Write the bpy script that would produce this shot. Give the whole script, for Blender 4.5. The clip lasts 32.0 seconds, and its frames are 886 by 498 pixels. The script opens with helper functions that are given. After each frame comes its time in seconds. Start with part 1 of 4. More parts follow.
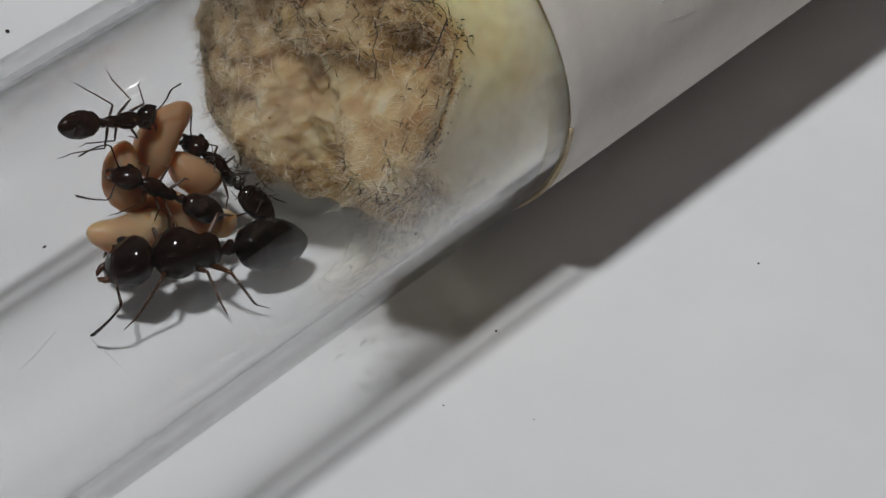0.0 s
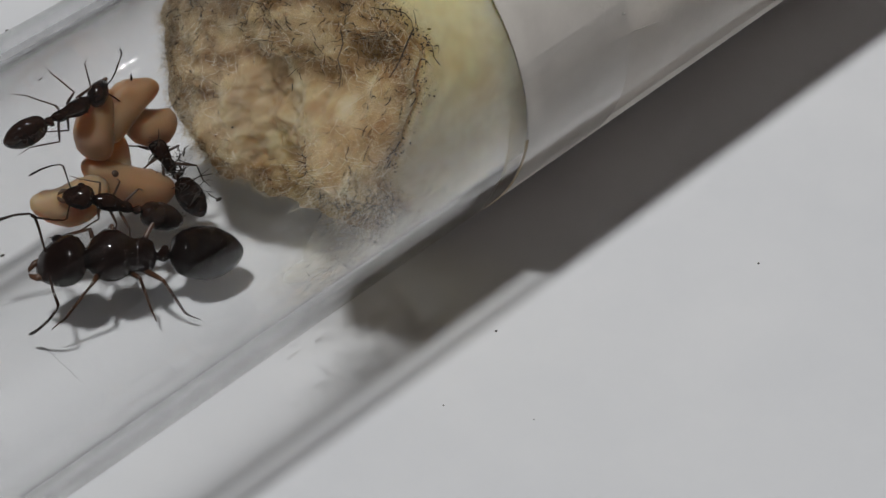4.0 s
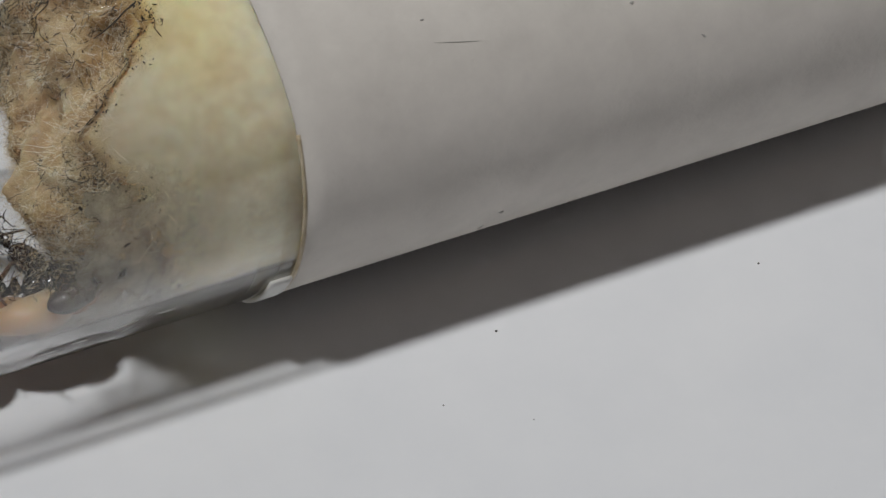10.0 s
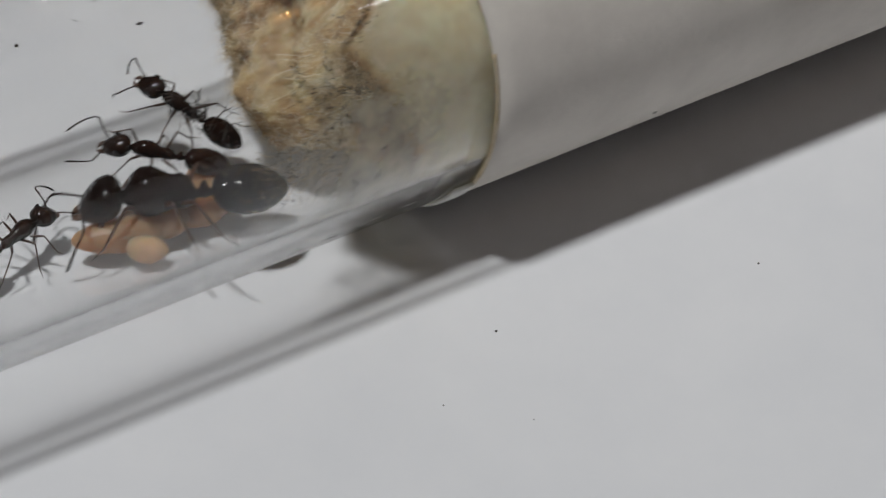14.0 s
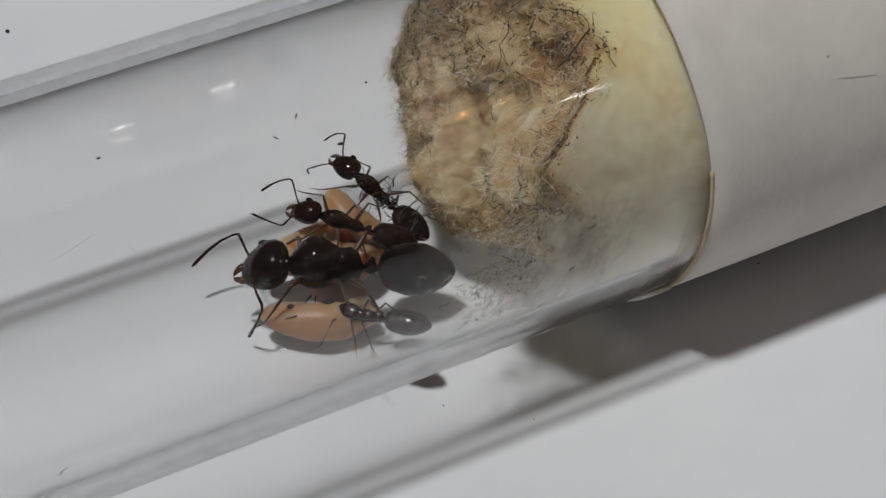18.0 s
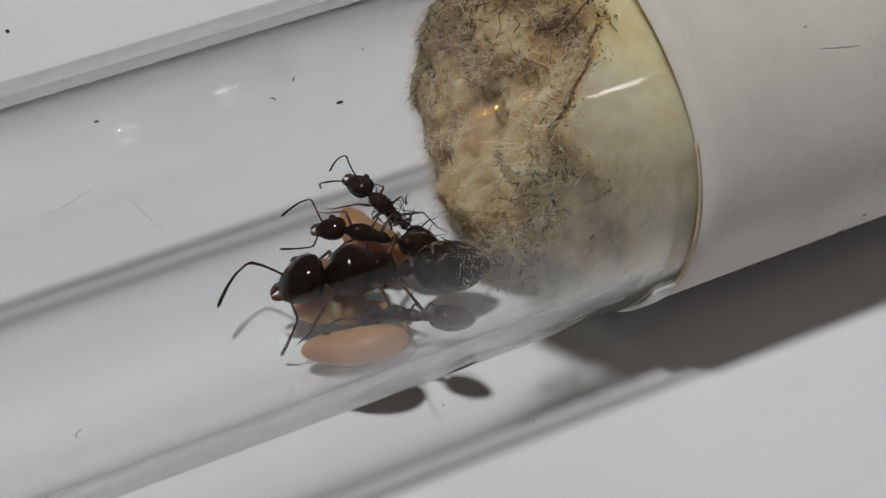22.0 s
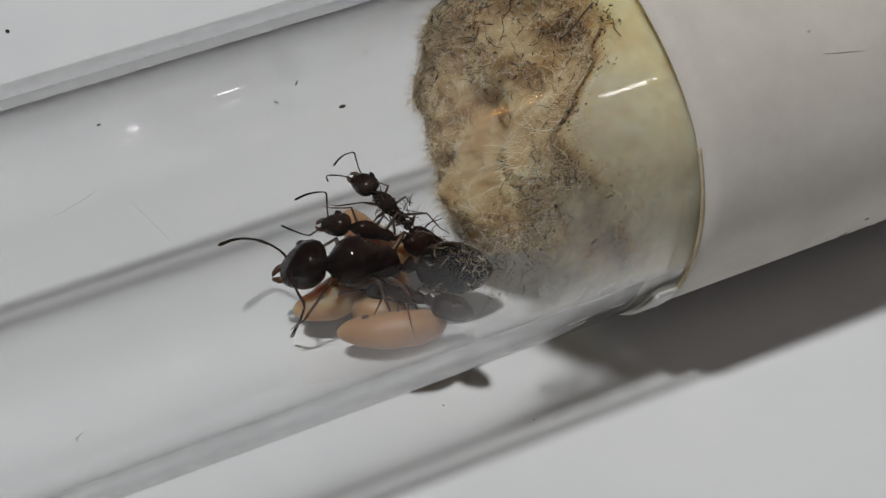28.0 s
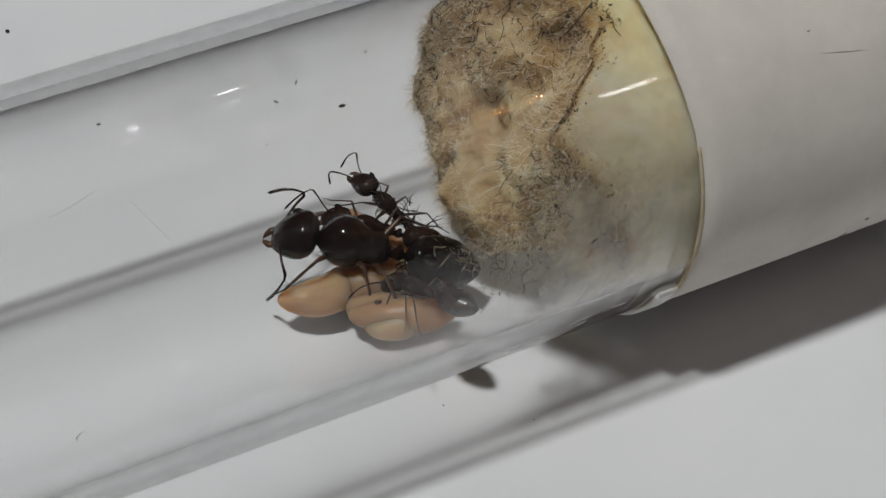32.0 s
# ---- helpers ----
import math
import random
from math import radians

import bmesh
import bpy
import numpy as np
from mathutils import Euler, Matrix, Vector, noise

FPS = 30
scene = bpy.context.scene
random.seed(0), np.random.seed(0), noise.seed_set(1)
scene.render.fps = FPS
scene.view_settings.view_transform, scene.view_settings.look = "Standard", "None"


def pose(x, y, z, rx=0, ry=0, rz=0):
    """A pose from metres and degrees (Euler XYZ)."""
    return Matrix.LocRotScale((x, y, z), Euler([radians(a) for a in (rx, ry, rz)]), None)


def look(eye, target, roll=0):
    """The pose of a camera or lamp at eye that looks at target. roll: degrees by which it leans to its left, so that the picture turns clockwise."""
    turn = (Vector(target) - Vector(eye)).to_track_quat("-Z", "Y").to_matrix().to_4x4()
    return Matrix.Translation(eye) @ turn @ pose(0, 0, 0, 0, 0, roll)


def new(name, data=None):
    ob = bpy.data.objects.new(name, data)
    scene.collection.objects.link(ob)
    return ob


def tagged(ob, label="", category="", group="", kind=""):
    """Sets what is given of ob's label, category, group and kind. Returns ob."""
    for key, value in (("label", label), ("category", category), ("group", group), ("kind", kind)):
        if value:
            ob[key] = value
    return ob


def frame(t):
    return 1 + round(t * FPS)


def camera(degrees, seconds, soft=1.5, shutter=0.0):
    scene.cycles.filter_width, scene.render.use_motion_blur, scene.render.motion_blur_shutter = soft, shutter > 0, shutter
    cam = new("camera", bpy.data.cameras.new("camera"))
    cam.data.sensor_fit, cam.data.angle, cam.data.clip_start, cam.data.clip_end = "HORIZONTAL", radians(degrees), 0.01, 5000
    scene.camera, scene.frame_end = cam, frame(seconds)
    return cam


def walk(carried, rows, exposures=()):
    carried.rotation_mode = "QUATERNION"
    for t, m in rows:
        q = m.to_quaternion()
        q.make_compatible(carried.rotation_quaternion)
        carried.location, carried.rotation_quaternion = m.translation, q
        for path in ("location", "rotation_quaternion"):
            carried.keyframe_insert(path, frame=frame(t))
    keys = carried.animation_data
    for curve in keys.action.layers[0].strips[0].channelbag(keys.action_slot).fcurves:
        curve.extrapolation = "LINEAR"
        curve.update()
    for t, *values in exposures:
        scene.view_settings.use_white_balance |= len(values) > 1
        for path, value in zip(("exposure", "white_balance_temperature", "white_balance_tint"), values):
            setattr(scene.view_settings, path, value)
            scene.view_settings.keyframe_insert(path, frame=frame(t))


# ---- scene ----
MM = 0.001
cam = camera(18.0, 32.0, soft=1.4, shutter=0.5)
EYE = look((0, -0.08470, 0.08151), (0, 0, 0), 7.67)
walk(cam, [(0, EYE), (32.0, EYE)], [(0, 0, 6500, 10), (20.0, 0, 6500, 10), (24.0, 0, 6570, 9), (32.0, 0, 6570, 9)])

scene.cycles.transparent_max_bounces = 24  # many thin layers lie behind one another
scene.cycles.blur_glossy = 0.0  # the glass stays clear for light that has bounced

# ---- light: one overhead lamp and the dim light of the room ----
world = bpy.data.worlds.new("room")
scene.world = world
world.use_nodes = True
wn = world.node_tree.nodes
bg = wn["Background"]
bg.inputs["Strength"].default_value = 0.031
grad = wn.new("ShaderNodeTexGradient")
wco = wn.new("ShaderNodeTexCoord")
wmap = wn.new("ShaderNodeMapping")
wmap.inputs["Rotation"].default_value = (0, radians(90), 0)
wmap.inputs["Location"].default_value = (0.35, 0, 0)
wramp = wn.new("ShaderNodeValToRGB")
wramp.color_ramp.elements[0].color = (0.47, 0.42, 0.43, 1)
wramp.color_ramp.elements[1].color = (1.0, 0.95, 0.98, 1)
world.node_tree.links.new(wco.outputs["Generated"], wmap.inputs["Vector"])
world.node_tree.links.new(wmap.outputs["Vector"], grad.inputs["Vector"])
world.node_tree.links.new(grad.outputs["Fac"], wramp.inputs["Fac"])
world.node_tree.links.new(wramp.outputs["Color"], bg.inputs["Color"])

sun_data = bpy.data.lights.new("lamp_light", "SUN")
sun_data.energy = 1.96
sun_data.angle = radians(4.6)
sun_data.color = (0.985, 1.0, 1.0)
sun_data.cycles.use_multiple_importance_sampling = False  # its light goes straight through the clear glass
sun = new("lamp_light", sun_data)
sun.matrix_world = look((-0.27, -0.13, 1.0), (0, 0, 0))


def room_lamp(name, way, dist, size, power, colour):
    """A small lamp of the room that shows as a glint in the glass."""
    d = bpy.data.lights.new(name, "AREA")
    d.shape, d.size, d.energy, d.color = "DISK", size, power, colour
    ob = new(name, d)
    ob.matrix_world = look(Vector(way).normalized() * dist, (0, 0, 0))
    return ob


room_lamp("ceiling_lamp_a", (-0.040, 0.665, 0.738), 1.2, 0.012, 0.016, (1.0, 0.98, 0.95))
room_lamp("ceiling_lamp_b", (-0.035, 0.593, 0.800), 1.2, 0.012, 0.016, (1.0, 0.98, 0.95))
room_lamp("warm_lamp_a", (0.552, -0.012, 0.818), 0.9, 0.007, 0.030, (1.0, 0.42, 0.12))
room_lamp("warm_lamp_b", (0.565, -0.003, 0.818), 0.9, 0.006, 0.020, (1.0, 0.50, 0.20))
room_lamp("window_lamp", (0.674, -0.095, 0.733), 0.9, 0.022, 0.018, (1.0, 0.98, 0.95))


# ---- materials ----
def material(name):
    m = bpy.data.materials.new(name)
    m.use_nodes = True
    return m, m.node_tree.nodes, m.node_tree.links, m.node_tree.nodes["Principled BSDF"]


def noise_node(nodes, links, scale, detail=4, rough=0.6, vec=None, stretch=None):
    n = nodes.new("ShaderNodeTexNoise")
    n.inputs["Scale"].default_value, n.inputs["Detail"].default_value, n.inputs["Roughness"].default_value = scale, detail, rough
    if vec is None:
        vec = nodes.new("ShaderNodeTexCoord").outputs["Object"]
    if stretch:
        mp = nodes.new("ShaderNodeMapping")
        mp.inputs["Scale"].default_value = stretch
        links.new(vec, mp.inputs["Vector"])
        vec = mp.outputs["Vector"]
    links.new(vec, n.inputs["Vector"])
    return n.outputs["Fac"]


def ramp_node(nodes, links, fac, stops):
    r = nodes.new("ShaderNodeValToRGB")
    els = r.color_ramp.elements
    els[0].position, els[0].color = stops[0][0], (*stops[0][1], 1)
    els[1].position, els[1].color = stops[-1][0], (*stops[-1][1], 1)
    for p, c in stops[1:-1]:
        e = els.new(p)
        e.color = (*c, 1)
    links.new(fac, r.inputs["Fac"])
    return r.outputs["Color"]


def bump_node(nodes, links, height, strength, dist, bsdf):
    b = nodes.new("ShaderNodeBump")
    b.inputs["Strength"].default_value, b.inputs["Distance"].default_value = strength, dist
    links.new(height, b.inputs["Height"])
    links.new(b.outputs["Normal"], bsdf.inputs["Normal"])


def plain(name, stops, scale, rough=0.5, bump=0.0, dist=0.00005, sss=0.0, sss_r=0.001, spec=0.5, coat=0.0, stretch=None):
    m, n, l, b = material(name)
    f = noise_node(n, l, scale, 5, 0.6, None, stretch)
    l.new(ramp_node(n, l, f, stops), b.inputs["Base Color"])
    b.inputs["Roughness"].default_value = rough
    b.inputs["Specular IOR Level"].default_value = spec
    b.inputs["Coat Weight"].default_value = coat
    if sss:
        b.inputs["Subsurface Weight"].default_value = sss
        b.inputs["Subsurface Radius"].default_value = (1.0, 0.6, 0.35)
        b.inputs["Subsurface Scale"].default_value = sss_r
    if bump:
        f2 = noise_node(n, l, scale * 6, 4, 0.65, None, stretch)
        bump_node(n, l, f2, bump, dist, b)
    return m


TABLE = plain("white_laminate", [(0.3, (0.738, 0.745, 0.768)), (0.7, (0.788, 0.79, 0.806))], 120, 0.45, 0.08, 0.00003, spec=0.3)
PAPER = plain("white_paper", [(0.3, (0.655, 0.61, 0.56)), (0.7, (0.745, 0.697, 0.64))], 420, 0.8, 0.55, 0.00006, spec=0.2)
PAPER_TAB = plain("paper_tab", [(0.3, (0.74, 0.73, 0.70)), (0.7, (0.82, 0.81, 0.79))], 400, 0.75, 0.3, 0.00004, spec=0.2)
CHITIN = plain("black_chitin", [(0.3, (0.004, 0.003, 0.003)), (0.7, (0.011, 0.007, 0.006))], 900, 0.09, 0.3, 0.00003, spec=0.28)
CHITIN_BROWN = plain("brown_chitin", [(0.3, (0.008, 0.004, 0.003)), (0.7, (0.030, 0.012, 0.007))], 1100, 0.12, 0.25, 0.00002, spec=0.3)
CHITIN_RED = plain("red_brown_chitin", [(0.3, (0.005, 0.0025, 0.002)), (0.7, (0.015, 0.006, 0.004))], 800, 0.10, 0.25, 0.00002, spec=0.3)
LEG = plain("leg_chitin", [(0.3, (0.020, 0.009, 0.005)), (0.7, (0.10, 0.040, 0.015))], 900, 0.35, 0.2, 0.00001)
EYE_MAT = plain("compound_eye", [(0.3, (0.004, 0.004, 0.004)), (0.7, (0.01, 0.01, 0.01))], 3000, 0.12, 0.3, 0.00001)
BROOD = plain("larva_skin", [(0.25, (0.32, 0.185, 0.10)), (0.75, (0.44, 0.275, 0.16))], 500, 0.38, 0.15, 0.00004, sss=1.0, sss_r=0.0022, spec=0.25)
BROOD_PALE = plain("pale_larva_skin", [(0.25, (0.40, 0.265, 0.155)), (0.75, (0.53, 0.385, 0.24))], 500, 0.38, 0.15, 0.00004, sss=1.0, sss_r=0.0022, spec=0.25)
STAINED = plain("stained_paper", [(0.35, (0.46, 0.36, 0.22)), (0.65, (0.66, 0.58, 0.45))], 900, 0.8, 0.4, 0.00004, spec=0.2)
TAPE = plain("beige_tape", [(0.3, (0.38, 0.35, 0.31)), (0.7, (0.48, 0.445, 0.40))], 700, 0.4, 0.3, 0.00003)
SCRATCH = plain("pale_scratch", [(0.3, (0.62, 0.62, 0.62)), (0.7, (0.80, 0.80, 0.80))], 900, 0.6)
MARK = plain("grey_mark", [(0.3, (0.42, 0.39, 0.36)), (0.7, (0.52, 0.49, 0.46))], 900, 0.7)
DARK_BIT = plain("dark_debris", [(0.3, (0.012, 0.009, 0.007)), (0.7, (0.05, 0.036, 0.024))], 1500, 0.7)
SPOT = plain("meconium_spot", [(0.3, (0.05, 0.03, 0.02)), (0.7, (0.09, 0.05, 0.03))], 1500, 0.5)
def fibre_material(name, stops):
    m, n, l, b = material(name)
    geo = n.new("ShaderNodeNewGeometry")
    l.new(ramp_node(n, l, geo.outputs["Random Per Island"], stops), b.inputs["Base Color"])
    b.inputs["Roughness"].default_value = 0.7
    b.inputs["Specular IOR Level"].default_value = 0.2
    return m


FIBRE = fibre_material("cotton_fibre", [(0.0, (0.38, 0.26, 0.14)), (0.25, (0.58, 0.43, 0.26)), (0.7, (0.75, 0.60, 0.39)), (1.0, (0.88, 0.77, 0.56))])
FIBRE_PALE = fibre_material("pale_cotton_fibre", [(0.0, (0.74, 0.66, 0.48)), (1.0, (0.93, 0.88, 0.74))])


def glass_material(name, rough, edge):
    """Thin clear glass: it lets light straight through, shines at a grazing view and carries a little dust and painted
    caustic streaks.
    """
    m, n, l, b = material(name)
    clear = n.new("ShaderNodeBsdfTransparent")
    clear.inputs["Color"].default_value = (0.995, 0.995, 0.994, 1)
    shine = n.new("ShaderNodeBsdfGlossy")
    shine.inputs["Roughness"].default_value = rough
    facing = n.new("ShaderNodeLayerWeight")
    power = n.new("ShaderNodeMath")
    power.operation = "POWER"
    l.new(facing.outputs["Facing"], power.inputs[0])
    power.inputs[1].default_value = edge
    gloss = n.new("ShaderNodeMath")
    gloss.operation = "MULTIPLY_ADD"
    l.new(power.outputs[0], gloss.inputs[0])
    gloss.inputs[1].default_value, gloss.inputs[2].default_value = 0.9, 0.004
    mix = n.new("ShaderNodeMixShader")
    l.new(gloss.outputs[0], mix.inputs["Fac"])
    l.new(clear.outputs[0], mix.inputs[1])
    l.new(shine.outputs[0], mix.inputs[2])
    dust_and_streaks = n.new("ShaderNodeBsdfDiffuse")
    dust_and_streaks.inputs["Color"].default_value = (0.72, 0.72, 0.71, 1)
    f = noise_node(n, l, 700, 6, 0.65, None, (0.12, 1, 1))
    mr = n.new("ShaderNodeMapRange")
    mr.inputs["From Min"].default_value, mr.inputs["From Max"].default_value = 0.35, 0.75
    mr.inputs["To Min"].default_value, mr.inputs["To Max"].default_value = 0.0002, 0.004
    l.new(f, mr.inputs["Value"])
    # pale streaks along the tube, painted to imitate light bent by the glass
    caustic_streaks = noise_node(n, l, 1100, 5, 0.7, None, (0.012, 1, 1))
    ml = n.new("ShaderNodeMapRange")
    ml.inputs["From Min"].default_value, ml.inputs["From Max"].default_value = 0.52, 0.72
    ml.inputs["To Min"].default_value, ml.inputs["To Max"].default_value = 0.0, 0.03
    l.new(caustic_streaks, ml.inputs["Value"])
    both = n.new("ShaderNodeMath")
    l.new(mr.outputs["Result"], both.inputs[0])
    l.new(ml.outputs["Result"], both.inputs[1])
    mix2 = n.new("ShaderNodeMixShader")
    l.new(both.outputs[0], mix2.inputs["Fac"])
    l.new(mix.outputs[0], mix2.inputs[1])
    l.new(dust_and_streaks.outputs[0], mix2.inputs[2])
    l.new(mix2.outputs[0], n["Material Output"].inputs["Surface"])
    return m


def solid_glass():
    m, n, l, b = material("clear_glass")
    b.inputs["Base Color"].default_value = (1.0, 1.0, 1.0, 1)
    b.inputs["Roughness"].default_value = 0.0
    b.inputs["IOR"].default_value = 1.33
    b.inputs["Transmission Weight"].default_value = 1.0
    bump_node(n, l, noise_node(n, l, 260, 4, 0.55, None, (0.05, 1, 1)), 0.10, 0.00008, b)
    return m


GLASS = solid_glass()
# layers added to shade the table: their gloss blocks light at the tube's edges
BORE_SHADE = glass_material("damp_coat", 0.05, 4.0)
OUTER_SHADE = glass_material("dust_coat", 0.05, 3.3)


def cotton_material():
    """Cream to yellow wet cotton that is soiled brown towards its chewed end."""
    m, n, l, b = material("soiled_cotton")
    co = n.new("ShaderNodeTexCoord").outputs["Object"]
    big = noise_node(n, l, 330, 5, 0.62, co)
    fine = noise_node(n, l, 1900, 6, 0.7, co)
    soil = n.new("ShaderNodeAttribute")
    soil.attribute_name = "soil"
    ss = n.new("ShaderNodeSeparateColor")
    l.new(soil.outputs["Color"], ss.inputs[0])
    wob = n.new("ShaderNodeMath")
    wob.operation = "MULTIPLY_ADD"
    l.new(big, wob.inputs[0])
    wob.inputs[1].default_value = 0.9
    l.new(ss.outputs["Red"], wob.inputs[2])
    sub = n.new("ShaderNodeMath")
    sub.operation = "SUBTRACT"
    l.new(wob.outputs[0], sub.inputs[0])
    sub.inputs[1].default_value = 0.45
    brown = ramp_node(n, l, sub.outputs[0], [(0.05, (0.95, 0.91, 0.77)), (0.3, (0.88, 0.75, 0.53)), (0.55, (0.76, 0.59, 0.38)), (0.85, (0.63, 0.45, 0.28)), (1.0, (0.46, 0.30, 0.17))])
    ymix = n.new("ShaderNodeMix")
    ymix.data_type, ymix.blend_type = "RGBA", "MULTIPLY"
    l.new(ss.outputs["Green"], ymix.inputs["Factor"])
    l.new(brown, ymix.inputs["A"])
    ymix.inputs["B"].default_value = (0.99, 0.95, 0.70, 1)
    gmix = n.new("ShaderNodeMix")
    gmix.data_type, gmix.blend_type = "RGBA", "MULTIPLY"
    l.new(ss.outputs["Blue"], gmix.inputs["Factor"])
    l.new(ymix.outputs["Result"], gmix.inputs["A"])
    gmix.inputs["B"].default_value = (0.40, 0.32, 0.24, 1)
    col = gmix.outputs["Result"]
    stain = ramp_node(n, l, noise_node(n, l, 360, 6, 0.62, co), [(0.40, (1.0, 1.0, 1.0)), (0.54, (0.90, 0.82, 0.72)), (0.66, (0.66, 0.51, 0.37)), (0.78, (0.38, 0.27, 0.18))])
    mix = n.new("ShaderNodeMix")
    mix.data_type, mix.blend_type = "RGBA", "MULTIPLY"
    some = n.new("ShaderNodeMath")
    some.operation = "MULTIPLY_ADD"
    l.new(ss.outputs["Red"], some.inputs[0])
    some.inputs[1].default_value, some.inputs[2].default_value = 0.72, 0.18
    l.new(some.outputs[0], mix.inputs["Factor"])
    l.new(col, mix.inputs["A"])
    l.new(stain, mix.inputs["B"])
    grain = ramp_node(n, l, fine, [(0.32, (0.74, 0.64, 0.50)), (0.6, (1.0, 1.0, 1.0))])
    mix2 = n.new("ShaderNodeMix")
    mix2.data_type, mix2.blend_type = "RGBA", "MULTIPLY"
    mix2.inputs["Factor"].default_value = 0.45
    l.new(mix.outputs["Result"], mix2.inputs["A"])
    l.new(grain, mix2.inputs["B"])
    l.new(mix2.outputs["Result"], b.inputs["Base Color"])
    b.inputs["Roughness"].default_value = 0.75
    b.inputs["Specular IOR Level"].default_value = 0.25
    b.inputs["Subsurface Weight"].default_value = 0.9
    b.inputs["Subsurface Radius"].default_value = (1.0, 0.85, 0.6)
    b.inputs["Subsurface Scale"].default_value = 0.0012
    bump_node(n, l, noise_node(n, l, 2600, 5, 0.75, co), 0.25, 0.00006, b)
    # loose fluff at the chewed end lets some light through
    sep = n.new("ShaderNodeSeparateXYZ")
    l.new(co, sep.inputs[0])
    loose = n.new("ShaderNodeMapRange")
    loose.inputs["From Min"].default_value, loose.inputs["From Max"].default_value = -0.0045, 0.001
    loose.inputs["To Min"].default_value, loose.inputs["To Max"].default_value = 0.30, 0.02
    l.new(sep.outputs["X"], loose.inputs["Value"])
    low = n.new("ShaderNodeVectorMath")
    low.operation = "DOT_PRODUCT"
    l.new(co, low.inputs[0])
    low.inputs[1].default_value = (0, -0.88, -0.47)
    thin = n.new("ShaderNodeMapRange")
    thin.inputs["From Min"].default_value, thin.inputs["From Max"].default_value = 0.0035, 0.0066
    thin.inputs["To Min"].default_value, thin.inputs["To Max"].default_value = 0.0, 0.20
    l.new(low.outputs["Value"], thin.inputs["Value"])
    back = n.new("ShaderNodeMapRange")
    back.inputs["From Min"].default_value, back.inputs["From Max"].default_value = 0.0004, -0.0014
    l.new(sep.outputs["X"], back.inputs["Value"])
    wet = n.new("ShaderNodeMath")
    wet.operation = "MULTIPLY"
    l.new(thin.outputs["Result"], wet.inputs[0])
    l.new(back.outputs["Result"], wet.inputs[1])
    sheer = n.new("ShaderNodeMath")
    l.new(loose.outputs["Result"], sheer.inputs[0])
    l.new(wet.outputs[0], sheer.inputs[1])
    clear = n.new("ShaderNodeBsdfTransparent")
    mixs = n.new("ShaderNodeMixShader")
    l.new(sheer.outputs[0], mixs.inputs["Fac"])
    through_ = n.new("ShaderNodeBsdfTranslucent")
    l.new(mix2.outputs["Result"], through_.inputs["Color"])
    soak = n.new("ShaderNodeMixShader")
    soak.inputs["Fac"].default_value = 0.10
    l.new(b.outputs[0], soak.inputs[1])
    l.new(through_.outputs[0], soak.inputs[2])
    l.new(soak.outputs[0], mixs.inputs[1])
    l.new(clear.outputs[0], mixs.inputs[2])
    l.new(mixs.outputs[0], n["Material Output"].inputs["Surface"])
    return m


COTTON = cotton_material()


def film_material():
    """Damp lint, so thin that what lies behind it shows through."""
    m, n, l, b = material("damp_lint")
    co = n.new("ShaderNodeTexCoord").outputs["Object"]
    l.new(ramp_node(n, l, noise_node(n, l, 500, 6, 0.65, co), [(0.3, (0.72, 0.63, 0.43)), (0.7, (0.89, 0.84, 0.68))]), b.inputs["Base Color"])
    b.inputs["Roughness"].default_value = 0.6
    cover = n.new("ShaderNodeAttribute")
    cover.attribute_name = "cover"
    patchy = n.new("ShaderNodeMapRange")
    patchy.inputs["From Min"].default_value, patchy.inputs["From Max"].default_value = 0.3, 0.7
    patchy.inputs["To Min"].default_value, patchy.inputs["To Max"].default_value = 0.14, 0.66
    l.new(noise_node(n, l, 900, 7, 0.7, co), patchy.inputs["Value"])
    times = n.new("ShaderNodeMath")
    times.operation = "MULTIPLY"
    l.new(cover.outputs["Fac"], times.inputs[0])
    l.new(patchy.outputs["Result"], times.inputs[1])
    through_ = n.new("ShaderNodeBsdfTranslucent")
    through_.inputs["Color"].default_value = (0.92, 0.90, 0.80, 1)
    soak = n.new("ShaderNodeMixShader")
    soak.inputs["Fac"].default_value = 0.4
    l.new(b.outputs[0], soak.inputs[1])
    l.new(through_.outputs[0], soak.inputs[2])
    clear = n.new("ShaderNodeBsdfTransparent")
    mix = n.new("ShaderNodeMixShader")
    l.new(times.outputs[0], mix.inputs["Fac"])
    l.new(clear.outputs[0], mix.inputs[1])
    l.new(soak.outputs[0], mix.inputs[2])
    l.new(mix.outputs[0], n["Material Output"].inputs["Surface"])
    return m


FILM = film_material()


# ---- mesh helpers ----
def mesh_from(name, bm, mat, smooth=True):
    me = bpy.data.meshes.new(name)
    bmesh.ops.recalc_face_normals(bm, faces=bm.faces)
    bm.to_mesh(me)
    bm.free()
    if smooth:
        me.polygons.foreach_set("use_smooth", [True] * len(me.polygons))
    me.materials.append(mat)
    return me


def part(name, bm, mat, parent, label="", smooth=True):
    ob = new(name, mesh_from(name, bm, mat, smooth))
    ob.parent = parent
    if label:
        ob["label"] = label
    return ob


def ring_loft(bm, rings, cap=True):
    """Joins rings of equally many points into a skin."""
    rows = [[bm.verts.new(p) for p in r] for r in rings]
    k = len(rows[0])
    for a, b in zip(rows, rows[1:]):
        for i in range(k):
            j = (i + 1) % k
            bm.faces.new((a[i], a[j], b[j], b[i]))
    if cap:
        bm.faces.new(list(reversed(rows[0])))
        bm.faces.new(rows[-1])
    return rows


